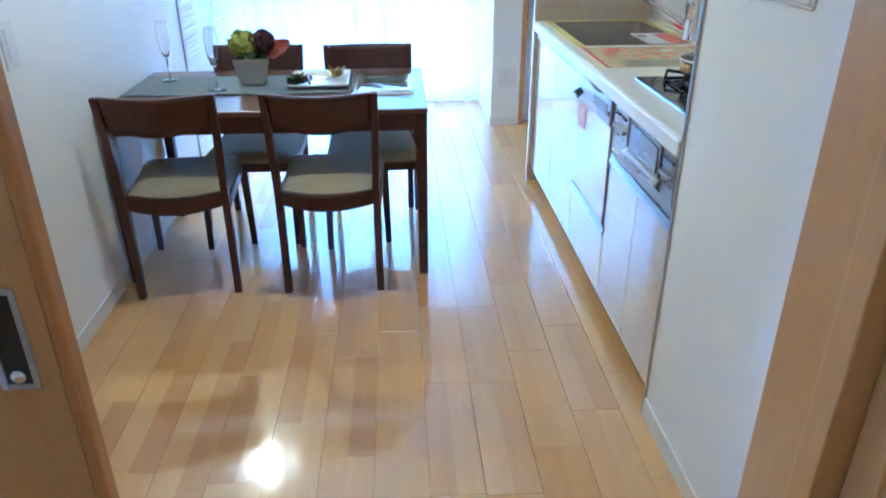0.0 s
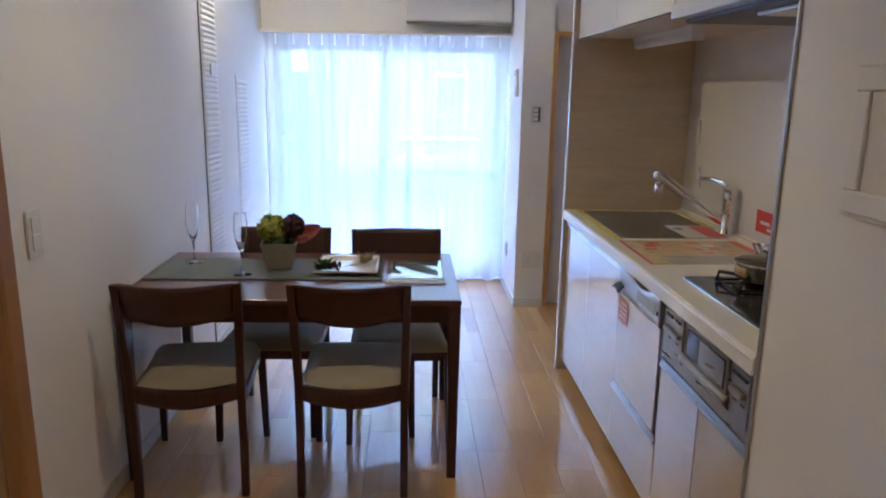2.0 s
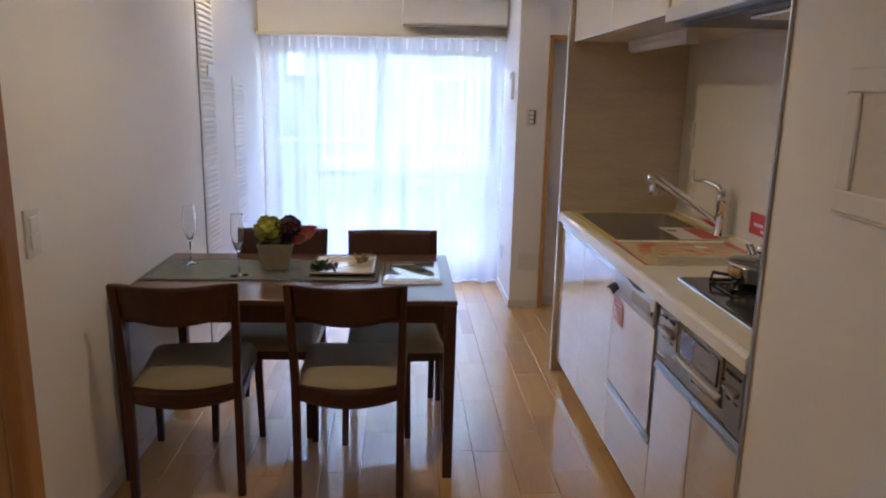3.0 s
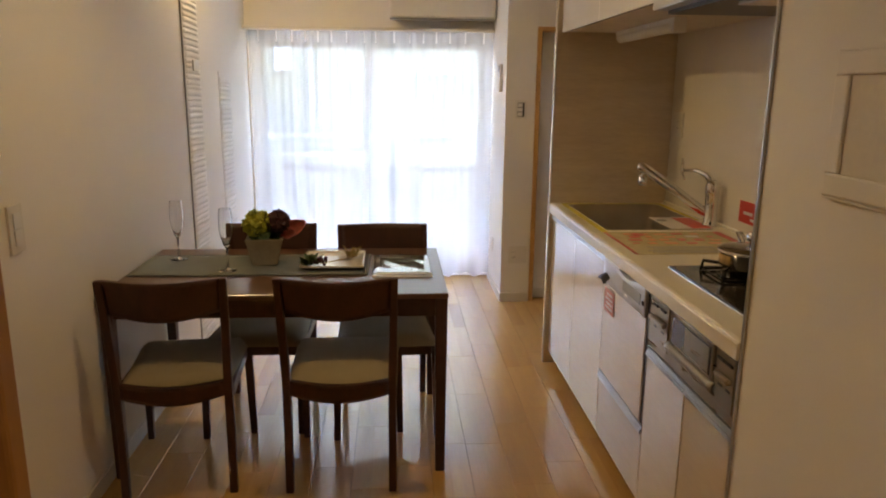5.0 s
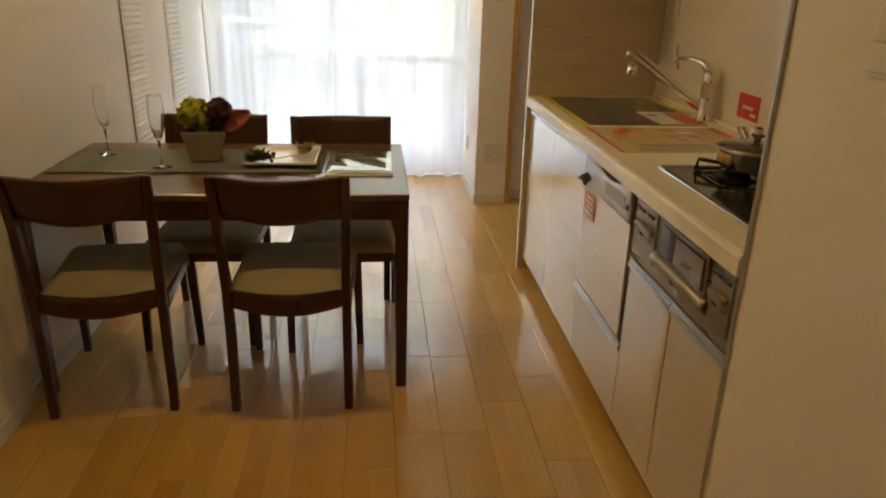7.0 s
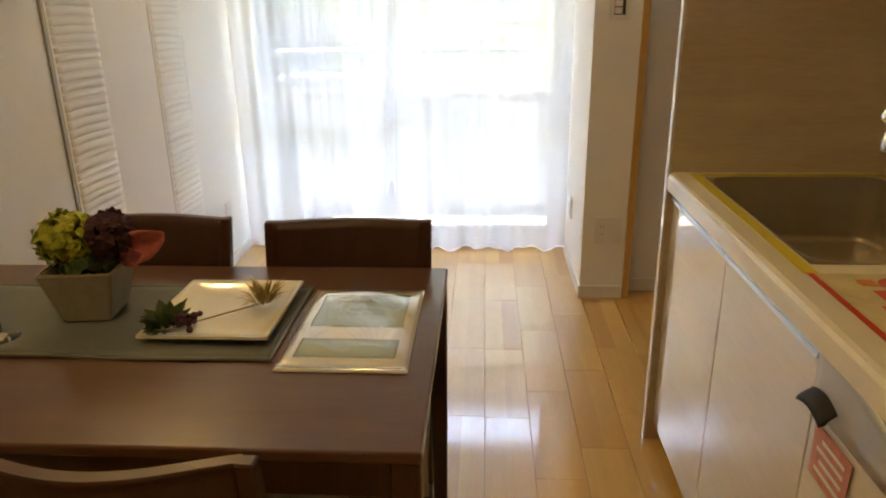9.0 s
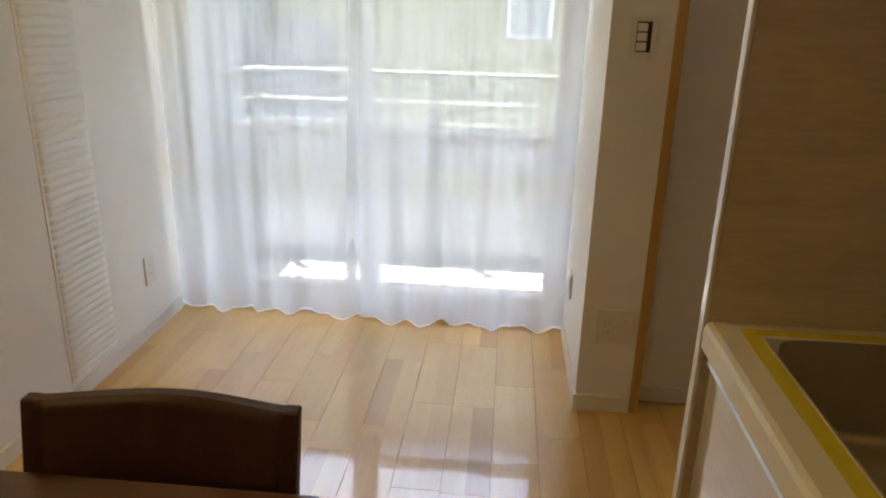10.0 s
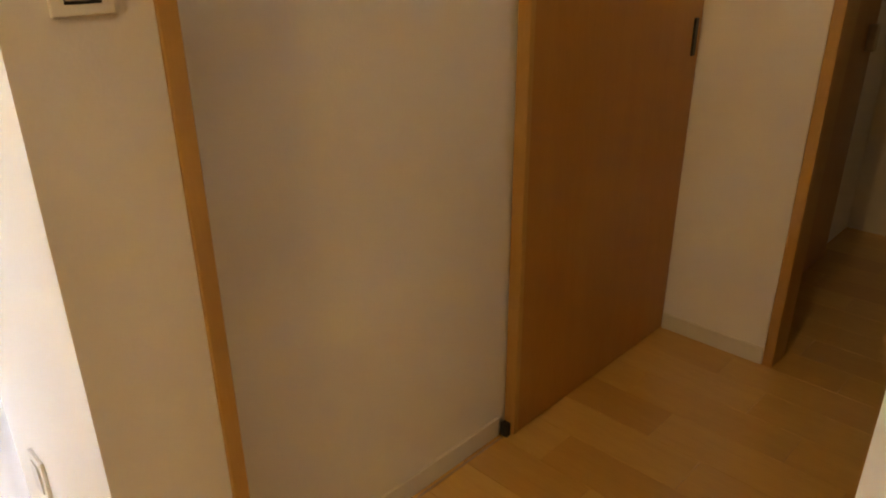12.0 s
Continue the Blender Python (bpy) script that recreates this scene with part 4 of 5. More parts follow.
tube(b, [(FAX - 0.004, FAY + 0.004, 0.878), (FAX - 0.03, FAY + 0.018, 0.897), (1.55, 3.372, 1.052), (1.524, 3.384, 1.068), (1.514, 3.389, 1.074)], [0.016, 0.0195, 0.0205, 0.022, 0.014], 20)
sp = part("spout", b, CHROME, fc)
b = bmesh.new()
tube(b, [(1.538, 3.378, 1.050), (1.536, 3.379, 1.034), (1.535, 3.379, 1.032), (1.533, 3.380, 0.998), (1.533, 3.380, 0.990)], [0.011, 0.011, 0.0185, 0.0185, 0.014], 18)
part("nozzle", b, CHROME, sp, "chrome nozzle below the spout head")
b = bmesh.new()
tube(b, [(1.70, 3.320, 0.938), (1.56, 3.376, 1.022)], 0.004, 8)
part("spout_rib", b, STEEL, sp, "thin rib under the spout")
b = bmesh.new()
tube(b, [(FAX - 0.002, FAY + 0.005, 1.012), (FAX - 0.012, FAY + 0.035, 1.040), (FAX - 0.033, FAY + 0.095, 1.052), (FAX - 0.058, FAY + 0.165, 1.046)], [0.019, 0.014, 0.009, 0.007], 16)
lever = part("lever", b, CHROME, fc)
b = bmesh.new()
tube(b, [(FAX - 0.055, FAY + 0.160, 1.004), (FAX - 0.062, FAY + 0.172, 1.044), (FAX - 0.059, FAY + 0.184, 1.094)], [0.005, 0.009, 0.005], 10)
part("lever_tip", b, CHROME, lever, "upright paddle at the lever end")

# hob, trivets and pan
hb = thing("gas_hob", (1.58, 2.30, CZ1), "black glass gas hob with chrome front edge", "hob")
part("glass_top", new_box(1.350, 2.035, CZ1 + 0.0005, 1.80, 2.575, CZ1 + 0.010, bevel=0.003), HOBGLASS, hb)
part("front_trim", new_box(1.3455, 2.035, CZ1 + 0.0005, 1.3495, 2.575, CZ1 + 0.007, bevel=0.002), CHROME, hb, "chrome front trim")
for bx, by in ((1.50, 2.44), (1.50, 2.16), (1.70, 2.31)):
    b = bmesh.new()
    lathe(b, (bx, by, CZ1 + 0.0102), [(0.055, 0), (0.055, 0.006), (0.040, 0.008), (0.040, 0.016), (0.030, 0.019), (0.002, 0.019)], 28)
    part("burner", b, BLACK, hb)
    b = bmesh.new()
    for k in range(4):
        a = math.pi / 4 + k * math.pi / 2
        ca, sa = math.cos(a), math.sin(a)
        pts = [(bx + 0.105 * ca, by + 0.105 * sa, CZ1 + 0.012), (bx + 0.100 * ca, by + 0.100 * sa, CZ1 + 0.042), (bx + 0.03 * ca, by + 0.03 * sa, CZ1 + 0.042)]
        tube(b, pts, 0.0055, 8)
    tube(b, [(bx + 0.105 * math.cos(math.pi / 4 + i * math.pi / 2), by + 0.105 * math.sin(math.pi / 4 + i * math.pi / 2), CZ1 + 0.0165) for i in range(5)], 0.005, 8)
    part("trivet", b, BLACK, hb, "black cast trivet")
PX, PY, PZ = 1.520, 2.400, CZ1 + 0.0475
pn = thing("saucepan", (PX, PY, PZ), "steel saucepan with glass lid on the hob", "saucepan")
b = bmesh.new()
lathe(b, (PX, PY, PZ), [(0.078, 0), (0.086, 0.006), (0.090, 0.042), (0.094, 0.046), (0.094, 0.049), (0.085, 0.048), (0.083, 0.012), (0.01, 0.010)], 40)
body = part("body", b, PANSTEEL, pn)
b = bmesh.new()
lathe(b, (PX, PY, PZ + 0.0488), [(0.0955, 0.0), (0.0965, 0.0025), (0.0945, 0.005), (0.0935, 0.0045), (0.0935, 0.0005)], 40)
part("lid_rim", b, PANSTEEL, pn, "bright steel lid rim")
b = bmesh.new()
lathe(b, (PX, PY, PZ + 0.0492), [(0.093, 0), (0.093, 0.003), (0.080, 0.009), (0.045, 0.015), (0.012, 0.017), (0.002, 0.017)], 40)
lid = part("lid", b, paint("lid_glass", (0.11, 0.085, 0.05), 0.08, var=0.1, bumps=0, coat=0.6), pn, "dark glass lid")
b = bmesh.new()
lathe(b, (PX, PY, PZ + 0.0665), [(0.009, 0), (0.008, 0.007), (0.017, 0.012), (0.020, 0.023), (0.015, 0.034), (0.002, 0.038)], 24)
part("lid_knob", b, CHROME, lid)
# warm reflection on the pan's side, painted as a thin amber patch
b = bmesh.new()
slab(b, 8, 1, lambda u, v: (PX - 0.0905 * math.cos(0.7 * u - 0.25), PY - 0.0905 * math.sin(0.7 * u - 0.25), PZ + 0.014 + 0.024 * v), lambda u, v: (0.001, 0, 0))
part("label", b, paint("amber_reflection", (0.42, 0.25, 0.05), 0.3, var=0.3, scale=60, bumps=0.0), body, "amber patch painted as a warm reflection on the pan")
b = bmesh.new()
tube(b, [(PX + 0.015, PY + 0.09, PZ + 0.038), (PX + 0.03, PY + 0.155, PZ + 0.070), (PX + 0.045, PY + 0.155, PZ + 0.070), (PX + 0.035, PY + 0.087, PZ + 0.038)], 0.005, 10)
part("side_handle", b, CHROME, pn)

plate("wall_outlet", (KX, 3.790, 1.165), (0.10, 0.115), "-x", "white wall socket in the kitchen corner", "socket", 0, 2)
rs = thing("red_notice", (KX, 3.05, 0.89), "small red printed notice on the kitchen wall", "notice")
part("card", new_box(KX - 0.003, 2.985, 0.885, KX - 0.0005, 3.125, 0.968), RED, rs)
part("print_bar", new_box(KX - 0.0038, 3.02, 0.918, KX - 0.0031, 3.09, 0.93), PAPER, rs)
part("print_bar", new_box(KX - 0.0038, 3.035, 0.898, KX - 0.0031, 3.000, 0.908), PAPER, rs)

# wall cabinets, hood and strip lamp
UZ = 1.638
uc_names = ((3.886, 3.28), (3.278, 2.668))
for y1, y0 in uc_names:
    uc = thing("wall_cabinet", (1.55, (y0 + y1) / 2, UZ), "white glossy wall cabinet above the worktop", "cabinet", "wall cabinets")
    part("carcass", new_box(1.300, y0 + 0.001, UZ + 0.003, 1.838, y1 - 0.001, CEIL - 0.002), SPLASH, uc)
    part("door", new_box(1.280, y0 + 0.001, UZ, 1.2995, y1 - 0.001, CEIL - 0.004, bevel=0.002), CABWHITE, uc)
hd = thing("range_hood", (1.55, 2.295, 1.60), "slim grey metal range hood with dark underside", "range hood")
part("canopy", new_box(1.270, 1.925, 1.612, 1.838, 2.664, 1.655, bevel=0.004), SILVER, hd)
part("underside", new_box(1.31, 1.94, 1.600, 1.82, 2.64, 1.6115), DARK, hd, "dark filter underside")
part("filter_lip", new_box(1.36, 1.99, 1.590, 1.74, 2.30, 1.5995, bevel=0.003), STEEL, hd)
part("duct_cover", new_box(1.285, 1.925, 1.656, 1.838, 2.664, CEIL - 0.002, bevel=0.002), CABWHITE, hd)
ul = thing("strip_light", (1.53, 3.45, 1.59), "white unlit strip light under the wall cabinet", "lamp")
b = bmesh.new()
tube(b, [(1.53, 3.12, 1.612), (1.53, 3.78, 1.612)], 0.023, 16)
part("cover", b, WHITEPL, ul)
part("base", new_box(1.51, 3.10, 1.622, 1.55, 3.80, 1.6405, bevel=0.002), WHITEPL, ul)
part("end_cap", new_box(1.505, 3.094, 1.585, 1.555, 3.118, 1.640, bevel=0.003), WHITEPL, ul)

# ---------------------------------------------------------------- table and chairs
TX0, TX1, TY0, TY1, TZ = -0.512, 0.680, 2.832, 3.556, 0.685
tb = thing("dining_table", ((TX0 + TX1) / 2, (TY0 + TY1) / 2, 0), "dark walnut rectangular dining table against the wall", "table")
b = bmesh.new()
box(b, TX0, TY0, TZ - 0.020, TX1, TY1, TZ, bevel=0.005, seg=3)
part("tabletop", b, WALNUT_TOP, tb)
for name, a in (("apron", (TX0 + 0.05, TY0 + 0.012, TX1 - 0.045, TY0 + 0.034)), ("apron", (TX0 + 0.05, TY1 - 0.034, TX1 - 0.045, TY1 - 0.012)),
                ("apron", (TX0 + 0.012, TY0 + 0.05, TX0 + 0.034, TY1 - 0.05)), ("apron", (TX1 - 0.034, TY0 + 0.05, TX1 - 0.012, TY1 - 0.05))):
    part(name, new_box(a[0], a[1], 0.600, a[2], a[3], TZ - 0.0205, bevel=0.002), WALNUT, tb)
for x, y in ((TX0 + 0.026, TY0 + 0.026), (TX1 - 0.024, TY0 + 0.026), (TX0 + 0.026, TY1 - 0.026), (TX1 - 0.024, TY1 - 0.026)):
    b = bmesh.new()
    bar(b, (x, y, 0.0), (x, y, TZ - 0.0205), 0.034, 0.034, 0.044, 0.044, bevel=0.004)
    part("leg", b, WALNUT, tb)


def make_chair(at):
    """Built facing +y round a point on the floor."""
    c = thing("dining_chair", at, "dark walnut dining chair with a padded beige-grey seat", "chair", "chairs round the table")
    ox, oy, oz = at
    for s in (-1, 1):
        b = bmesh.new()
        x = ox + s * 0.178
        segs = [(-0.215, 0.0, 0.026, 0.026), (-0.205, 0.22, 0.027, 0.030), (-0.208, 0.42, 0.027, 0.036), (-0.232, 0.62, 0.026, 0.032), (-0.266, 0.785, 0.024, 0.024)]
        rings = []
        for yy, z, w, d in segs:
            xx = x + s * 0.010 * max(0.0, z - 0.42) / 0.38
            rings.append([b.verts.new((xx + a * w / 2, oy + yy + e * d / 2, z)) for a, e in ((-1, -1), (1, -1), (1, 1), (-1, 1))])
        for p, q in zip(rings, rings[1:]):
            for k in range(4):
                b.faces.new((p[k], p[(k + 1) % 4], q[(k + 1) % 4], q[k]))
        b.faces.new(rings[0][::-1])
        b.faces.new(rings[-1])
        bmesh.ops.bevel(b, geom=list(b.edges), offset=0.003, segments=1, affect="EDGES", clamp_overlap=True)
        part("leg", b, WALNUT, c, "rear leg running up into the back post")
        b = bmesh.new()
        bar(b, (ox + s * 0.200, oy + 0.222, 0.0), (ox + s * 0.192, oy + 0.205, 0.385), 0.024, 0.024, 0.032, 0.032, bevel=0.003)
        part("leg", b, WALNUT, c)
        part("side_rail", new_box(ox + s * 0.182 - 0.011, oy - 0.19, 0.345, ox + s * 0.182 + 0.011, oy + 0.19, 0.388, bevel=0.003), WALNUT, c)
    part("front_rail", new_box(ox - 0.178, oy + 0.190, 0.345, ox + 0.178, oy + 0.212, 0.388, bevel=0.003), WALNUT, c)
    b = bmesh.new()
    slab(b, 16, 4, lambda u, v: (ox - 0.166 + 0.332 * u, oy - 0.222 - 0.020 * math.sin(math.pi * u), 0.352 + 0.012 * abs(2 * u - 1) ** 2 - 0.010 * (1 - v) * math.sin(math.pi * u) + 0.052 * v), lambda u, v: (0, 0.022, 0))
    part("back_rail", b, WALNUT, c)
    b = bmesh.new()

    def back(u, v):
        w = 0.346 + 0.014 * v
        z = 0.664 - 0.022 * math.sin(math.pi * u) + (0.785 - 0.664 + 0.022 * math.sin(math.pi * u)) * v - 0.004 * v * math.sin(math.pi * u)
        y = -0.240 - 0.036 * (z - 0.66) / 0.14 - 0.040 * math.sin(math.pi * u) ** 1.2
        return (ox + (u - 0.5) * w, oy + y, z)

    slab(b, 24, 6, back, lambda u, v: (0, 0.018, 0))
    part("backrest", b, WALNUT, c, "curved walnut backrest")
    b = bmesh.new()

    def seat(u, v):
        s, t = 2 * u - 1, 2 * v - 1
        w = 0.176 + 0.026 * v
        r = max(abs(s), abs(t))
        h = 0.030 * (1 - max(0.0, (r - 0.72) / 0.28) ** 2) + 0.010 * (1 - s * s) * (1 - t * t)
        return (ox + s * w, oy - 0.212 + 0.447 * v, 0.392 + h)

    slab(b, 20, 20, seat, lambda u, v: (0, 0, 0.390 - seat(u, v)[2]))
    part("seat", b, SEATCLOTH, c, "padded cloth seat")
    return c


chair = make_chair((-0.262, 2.945, 0.0))
chair.rotation_euler = (0, 0, radians(4.5))
copy_thing(chair, pose(0.309, 2.943, 0, 0, 0, -1.0))
copy_thing(chair, pose(-0.056, 3.360, 0, 0, 0, 179.0))
copy_thing(chair, pose(0.452, 3.335, 0, 0, 0, 182.5))

# ---------------------------------------------------------------- on the table
tr_ = thing("table_runner", (-0.053, 3.25, TZ), "grey-green cloth table runner along the table", "table runner")


def runner_at(u, v):
    return Vector((-0.500 + 0.893 * u, 3.085 + 0.335 * v + 0.003 * math.sin(14 * u), TZ + 0.0006 + 0.0012 * (1 + math.sin(17 * u + 3 * v))))


b = bmesh.new()
slab(b, 30, 10, runner_at, lambda u, v: (0, 0, 0.0022))
part("cloth", b, RUNNER, tr_)
for v0, v1 in ((0.0, 0.030), (0.970, 1.0)):
    b = bmesh.new()
    slab(b, 30, 1, lambda u, v: runner_at(u, v0 + (v1 - v0) * v) + Vector((0, 0, 0.0024)), lambda u, v: (0, 0, 0.0007))
    part("hem", b, RUNNER, tr_)
b = bmesh.new()
slab(b, 1, 10, lambda u, v: runner_at(0.988 + 0.012 * u, 0.031 + 0.938 * v) + Vector((0, 0, 0.0024)), lambda u, v: (0, 0, 0.0007))
part("hem", b, RUNNER, tr_)
TR = TZ + 0.0052

pl = thing("square_plate", (0.253, 3.268, TR), "square cream ceramic plate with raised rim on the runner", "plate")
b = bmesh.new()


def dish(u, v):
    s, t = 2 * u - 1, 2 * v - 1
    r = max(abs(s), abs(t))
    h = 0.006 + 0.014 * max(0.0, (r - 0.62) / 0.38) ** 1.6
    return (0.253 + 0.122 * s, 3.268 + 0.136 * t, TR + h)


slab(b, 22, 22, dish, lambda u, v: (0, 0, -0.005 - 0.001 * max(abs(2 * u - 1), abs(2 * v - 1))))
part("dish", b, PLATE, pl)


def sprig(name, label, centre, n, material, spread, size, rise, seed, extra=None):
    rnd = random.Random(seed)
    t = thing(name, centre, label, "sprig")
    b = bmesh.new()
    for i in range(n):
        a, r = rnd.uniform(0, 6.28), rnd.uniform(0.1, 1) * spread
        base = Vector((centre[0] + 0.3 * r * math.cos(a), centre[1] + 0.3 * r * math.sin(a), centre[2] + 0.002))
        tip = Vector((centre[0] + r * math.cos(a), centre[1] + r * math.sin(a), centre[2] + rnd.uniform(0.2, 1) * rise))
        d = (tip - base)
        side = d.cross(Vector((0, 0, 1)))
        side = (side.normalized() if side.length > 1e-4 else Vector((1, 0, 0))) * size * rnd.uniform(0.6, 1.2)
        mid = base.lerp(tip, 0.55) + Vector((0, 0, 0.15 * d.length))
        v = [b.verts.new(p) for p in (base, mid + side, tip, mid - side)]
        b.faces.new(v)
    part("leaves", b, material, t)
    if extra:
        b = bmesh.new()
        for i in range(14):
            p = Vector((centre[0] + rnd.uniform(0.2, 1) * spread, centre[1] + rnd.uniform(-0.5, 0.3) * spread, centre[2] + rnd.uniform(0.008, rise * 0.7)))
            bmesh.ops.create_icosphere(b, subdivisions=1, radius=rnd.uniform(0.005, 0.009), matrix=Matrix.Translation(p))
        part("berries", b, extra, t, "dark purple berries")
    return t


sprig("leaf_sprig", "green leafy sprig with purple berries on the plate", (0.168, 3.185, TR + 0.011), 60, LEAF, 0.060, 0.010, 0.045, 5, PLUM)
sprig("grass_tuft", "dry straw-coloured grass tuft on the plate", (0.318, 3.30, TR + 0.011), 90, STRAW, 0.062, 0.0032, 0.050, 6)
b = bmesh.new()
tube(b, [(0.20, 3.20, TR + 0.012), (0.26, 3.245, TR + 0.015), (0.315, 3.295, TR + 0.014)], 0.0016, 6)
solid("dry_stem", b, STRAW, "thin dry stem across the plate", "stem")

bk = thing("booklet", (0.52, 3.23, TZ), "glossy green and cream leaflet in a clear sleeve", "booklet")


def leaf_z(x, y):
    """Height of the puffed sleeve: thicker towards its open edge."""
    v, u = (y - 3.052) / 0.358, (x - 0.405) / 0.232
    rim = min(1.0, 9 * u, 9 * (1 - u), 12 * v, 12 * (1 - v))
    return TZ + 0.0022 + (0.0030 + 0.0060 * (1 - v) + 0.0010 * math.sin(7 * v + 2 * u)) * math.sin(0.5 * math.pi * max(0.0, rim))


def leaf_slab(x0, y0, w, h, lift, nu, nv):
    b = bmesh.new()
    slab(b, nu, nv, lambda u, v: (x0 + w * u, y0 + h * v, leaf_z(x0 + w * u, y0 + h * v) + lift), lambda u, v: (0, 0, 0.0004))
    return b


b = bmesh.new()
slab(b, 36, 36, lambda u, v: (0.405 + 0.232 * u, 3.052 + 0.358 * v, leaf_z(0.405 + 0.232 * u, 3.052 + 0.358 * v)), lambda u, v: (0, 0, TZ + 0.0006 - leaf_z(0.405 + 0.232 * u, 3.052 + 0.358 * v)))
part("sleeve", b, SLEEVE, bk)


def cover(x0, y0, x1, y1, mat, name, label=""):
    part(name, leaf_slab(x0, y0, x1 - x0, y1 - y0, 0.0003, 30, 24), mat, bk, label)


cover(0.432, 3.215, 0.612, 3.370, GREENINK, "print_block", "green print block")
cover(0.432, 3.085, 0.612, 3.160, GREENINK, "print_block", "green print block")


def print_bar(x0, y, w, h, mat):
    part("print_bar", leaf_slab(x0, y, w, h, 0.0009, 4, 2), mat, bk)


PALEGREEN = paint("pale_green_print", (0.36, 0.47, 0.40), 0.10, var=0.04, bumps=0.0, coat=1.0, gloss=1.8)
print_bar(0.440, 3.336, 0.094, 0.019, SLEEVE)
for i in range(8):
    print_bar(0.462 + 0.0165 * i, 3.292, 0.011, 0.009, PALEGREEN)
for i in range(6):
    print_bar(0.476 + 0.0165 * i, 3.272, 0.011, 0.009, PALEGREEN)

b = bmesh.new()
slab(b, 30, 30, lambda u, v: (0.409 + 0.224 * u, 3.056 + 0.350 * v, leaf_z(0.409 + 0.224 * u, 3.056 + 0.350 * v) + 0.0022 + 0.0012 * math.sin(9 * u + 4 * v) * math.sin(7 * v)), lambda u, v: (0, 0, 0.0003))
clear = part("clear_cover", b, CLEARFILM, bk, "clear plastic film over the leaflet")
clear.visible_shadow = False

# flower pot
FPX, FPY = -0.020, 3.275
fp = thing("flower_pot", (FPX, FPY, TR), "square tapered clay pot with lime and plum flowers", "flower pot")
b = bmesh.new()
hw = [(0.046, 0.0), (0.072, 0.108), (0.064, 0.108), (0.055, 0.06)]
rot = Matrix.Rotation(radians(6), 3, "Z")
rings = []
for w, h in hw:
    ring = []
    for sx, sy in ((-1, -1), (1, -1), (1, 1), (-1, 1)):
        p = rot @ Vector((sx * w, sy * w, 0))
        ring.append(b.verts.new((FPX + p.x, FPY + p.y, TR + h)))
    rings.append(ring)
for p, q in zip(rings, rings[1:]):
    for k in range(4):
        b.faces.new((p[k], p[(k + 1) % 4], q[(k + 1) % 4], q[k]))
b.faces.new(rings[0][::-1])
b.faces.new(rings[-1])
bmesh.ops.bevel(b, geom=list(b.edges), offset=0.003, segments=2, affect="EDGES", clamp_overlap=True)
part("pot", b, CLAY, fp)


def bloom(name, centre, radius, squash, n, material, seed, label, size=0.017):
    rnd = random.Random(seed)
    b = bmesh.new()
    for i in range(n):
        d = Vector((rnd.gauss(0, 1), rnd.gauss(0, 1), rnd.gauss(0, 1))).normalized()
        d.z *= squash
        p = Vector(centre) + d * radius * rnd.uniform(0.72, 1.05)
        up = d.normalized()
        s = up.orthogonal().normalized()
        s.rotate(Matrix.Rotation(rnd.uniform(0, 6.28), 3, up))
        t = up.cross(s)
        k = size * rnd.uniform(0.6, 1.15)
        c = b.verts.new(p + up * 0.002)
        ring = [b.verts.new(p + k * (math.cos(a) * s + math.sin(a) * t) + up * k * 0.35 * (j % 2) + up * rnd.uniform(-0.004, 0.004)) for j, a in enumerate([q * math.pi / 4 for q in range(8)])]
        for j in range(8):
            b.faces.new((c, ring[j], ring[(j + 1) % 8]))
    part(name, b, material, fp, label)


bloom("lime_bloom", (FPX - 0.025, FPY - 0.010, TR + 0.162), 0.054, 0.95, 170, LIME, 11, "lime-green hydrangea bloom", 0.015)
bloom("lime_bloom", (FPX - 0.005, FPY + 0.02, TR + 0.150), 0.045, 0.9, 90, LIME, 15, "lime-green hydrangea bloom", 0.015)
bloom("plum_bloom", (FPX + 0.050, FPY + 0.000, TR + 0.166), 0.046, 0.9, 130, PLUM, 12, "dark plum bloom", 0.018)
b = bmesh.new()
for k, (dx, dy, dz, w) in enumerate(((0.160, -0.005, 0.168, 0.034), (0.148, 0.02, 0.150, 0.030), (0.12, -0.02, 0.132, 0.026))):
    base = Vector((FPX + 0.055, FPY, TR + 0.115))
    tip = Vector((FPX + dx, FPY + dy, TR + dz))
    sd = (tip - base).cross(Vector((0, 1, 0.2))).normalized() * w

    def petal(u, v, base=base, tip=tip, sd=sd):
        p = base.lerp(tip, u)
        return p + sd * (2 * v - 1) * math.sin(math.pi * min(1.0, 0.12 + 0.80 * u)) + Vector((0, 0.012 * math.sin(math.pi * v), 0))

    slab(b, 8, 6, petal, lambda u, v: (0, 0.0015, 0))
part("pink_petal", b, PINK, fp, "pink pointed petals")
bloom("foliage", (FPX, FPY, TR + 0.108), 0.058, 0.35, 60, LEAF, 14, "dark green leaves", 0.016)


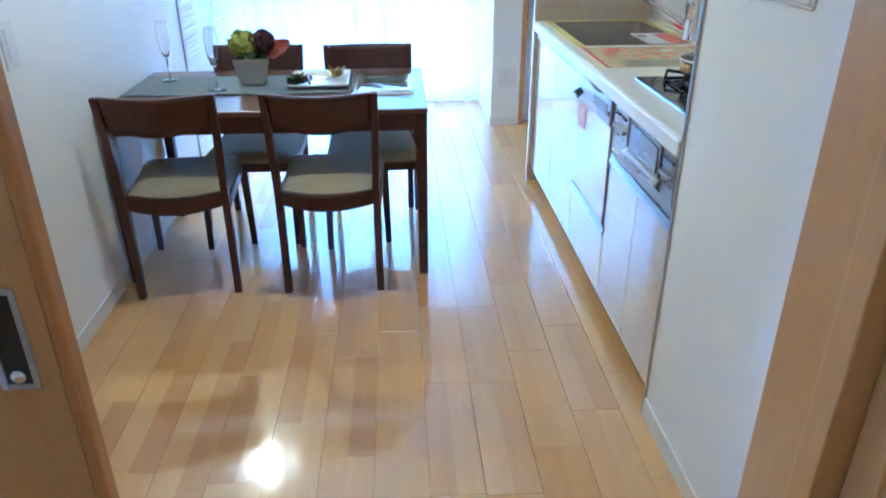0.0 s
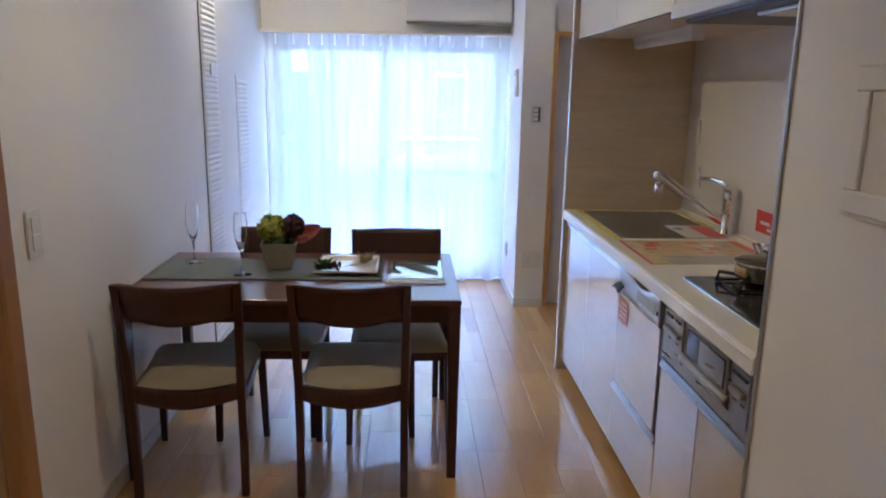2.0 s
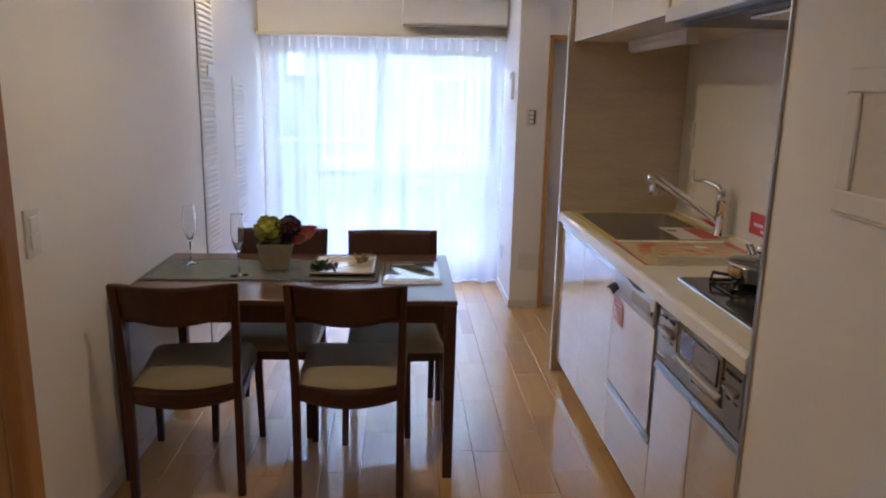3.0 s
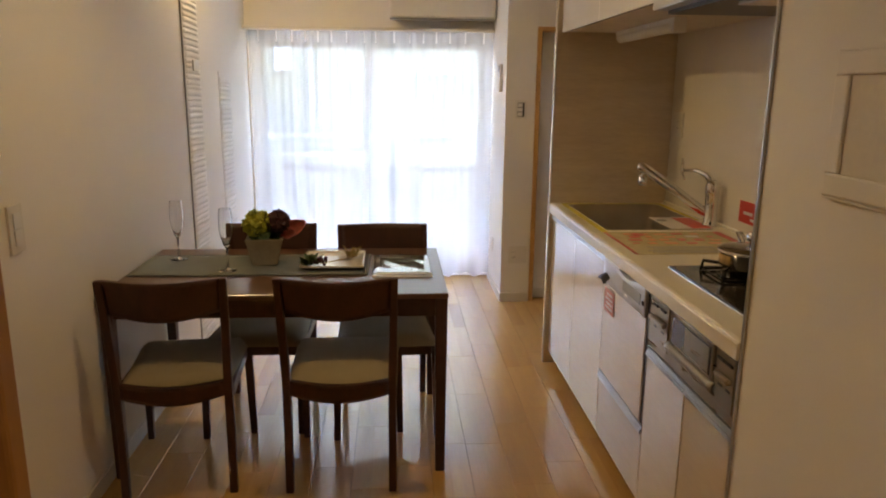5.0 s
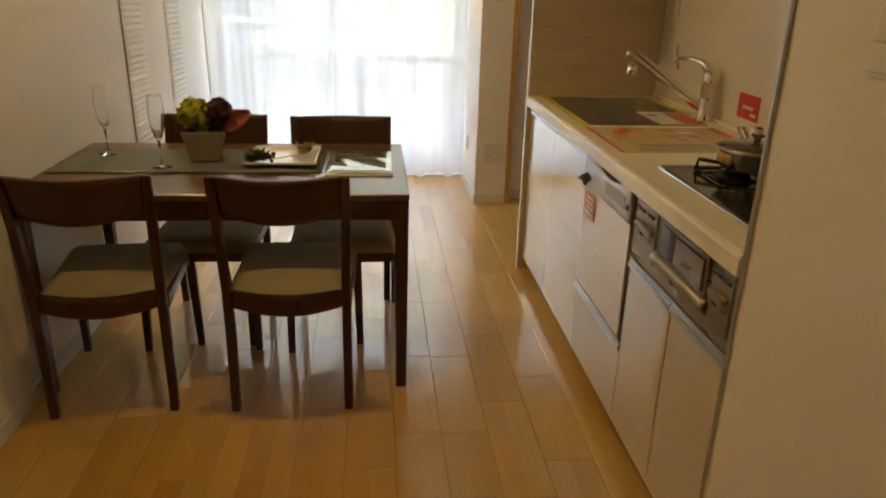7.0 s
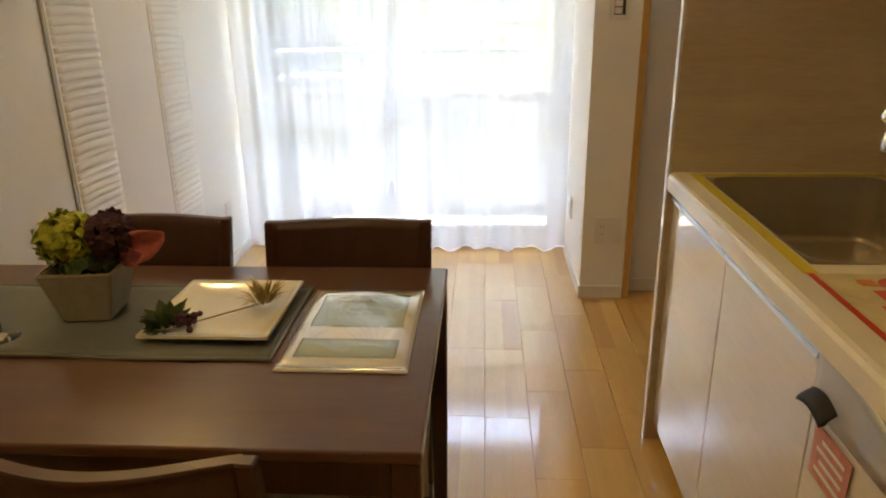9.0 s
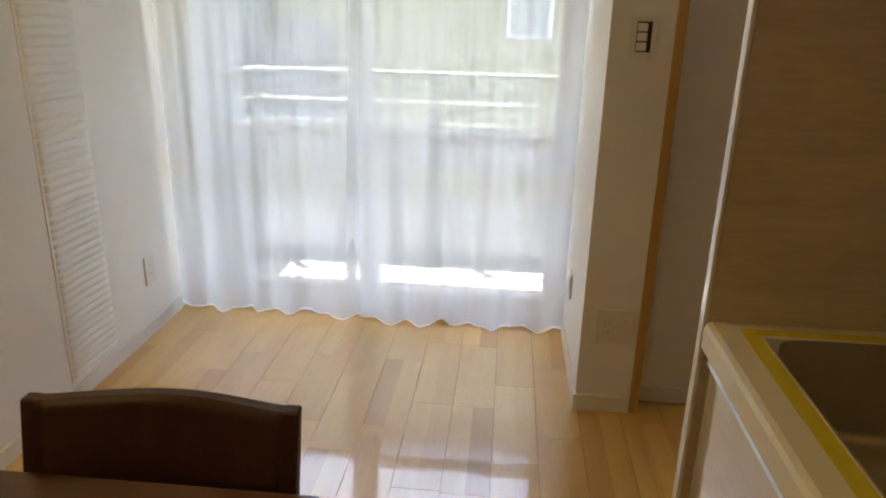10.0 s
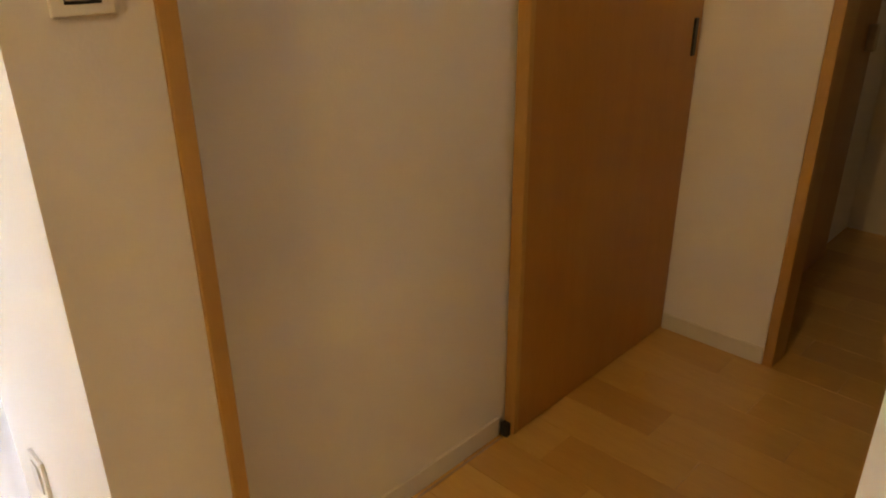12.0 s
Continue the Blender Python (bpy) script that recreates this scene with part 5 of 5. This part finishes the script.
def flute(x, y, at):
    g = thing("champagne_flute", (x, y, at), "empty clear champagne flute standing on the runner", "wine glass", "champagne flutes")
    b = bmesh.new()
    lathe(b, (x, y, at), [(0.034, 0.0), (0.034, 0.0015), (0.012, 0.004), (0.0045, 0.010), (0.0035, 0.05), (0.0045, 0.085)], 32)
    part("foot", b, FLUTE, g)
    b = bmesh.new()
    prof = [(0.004, 0.0855), (0.012, 0.100), (0.022, 0.135), (0.0265, 0.170), (0.0255, 0.205), (0.0224, 0.2365), (0.0222, 0.2385), (0.0219, 0.2395), (0.0213, 0.2395), (0.0210, 0.2385), (0.0212, 0.2365), (0.0243, 0.205), (0.0253, 0.170), (0.021, 0.137), (0.010, 0.104), (0.002, 0.098)]
    lathe(b, (x, y, at), prof, 32)
    part("bowl", b, FLUTE, g)
    return g


first_flute = flute(-0.380, 3.345, TR)
copy_thing(first_flute, pose(-0.143, 3.155, TR))

# ---------------------------------------------------------------- floorboards
floor_ob = bpy.data.objects["floor"]
PW, PL = 0.1445, 0.4725
JX = 0.625                    # one long joint of the boards
STARTS = {0: 4.94, 1: 4.46, 2: 5.10, 3: 4.78, 4: 4.96, -1: 5.25, -2: 5.10, -3: 4.78, -4: 5.02}
cache = {}


def board(x0, x1, y0, y1, parent, left=True, right=True):
    """A floorboard strip; its long edges are eased where two boards meet."""
    key = (round(x1 - x0, 3), round(y1 - y0, 3), left, right)
    if key not in cache:
        w, l, g, d = key[0] / 2, key[1] / 2, 0.0009, 0.0011
        gl, gr = g if left else 0.0, g if right else 0.0
        dl, dr = d if left else 0.0002, d if right else 0.0002
        b = [(-w, -l, -0.016), (w, -l, -0.016), (w, l, -0.016), (-w, l, -0.016), (-w, -l, -dl), (w, -l, -dr), (w, l, -dr), (-w, l, -dl),
             (-w + gl, -l + g, 0), (w - gr, -l + g, 0), (w - gr, l - g, 0), (-w + gl, l - g, 0)]
        f = [(8, 9, 10, 11)]
        for i in range(4):
            j = (i + 1) % 4
            f += [(i, j, 4 + j, 4 + i), (4 + i, 4 + j, 8 + j, 8 + i)]
        me = bpy.data.meshes.new("floorboard")
        me.from_pydata(b, [], f)
        me.materials.append(PLANK)
        cache[key] = me
    ob = new("floorboard", cache[key])
    ob.parent = parent
    ob.location = (Vector(((x0 + x1) / 2, (y0 + y1) / 2, 0)) - origin[floor_ob])


def lay(xa, xb, ya, yb, strips, length):
    """Boards along y, staggered from row to row; strips: 2 for boards of two tones."""
    i = math.floor((xa - JX) / PW)
    while JX + i * PW < xb:
        a, c = JX + i * PW, JX + (i + 1) * PW
        start = STARTS.get(i, 4.6 + 0.157 * ((i * 7) % 3))
        k = math.floor((ya - start) / length)
        while start + k * length < yb:
            y0, y1 = max(ya, start + k * length), min(yb, start + (k + 1) * length)
            for q in range(strips):
                p0, p1 = a + (c - a) * q / strips, a + (c - a) * (q + 1) / strips
                x0, x1 = max(xa, p0 + (0.0003 if q == 0 else 0.0)), min(xb, p1 - (0.0003 if q == strips - 1 else 0.0))
                if x1 - x0 > 0.004 and y1 - y0 > 0.004:
                    board(x0, x1, y0 + 0.0003, y1 - 0.0003, floor_ob, q == 0, q == strips - 1)
            k += 1
        i += 1


lay(XL, 1.40, 1.40, 5.66, 2, PL)
lay(1.40, 1.86, 3.90, 5.07, 2, PL)
lay(-0.88, 1.46, -1.18, 1.40, 1, 2 * PL)
lay(1.86, 4.58, KY1, 5.07, 1, PL)
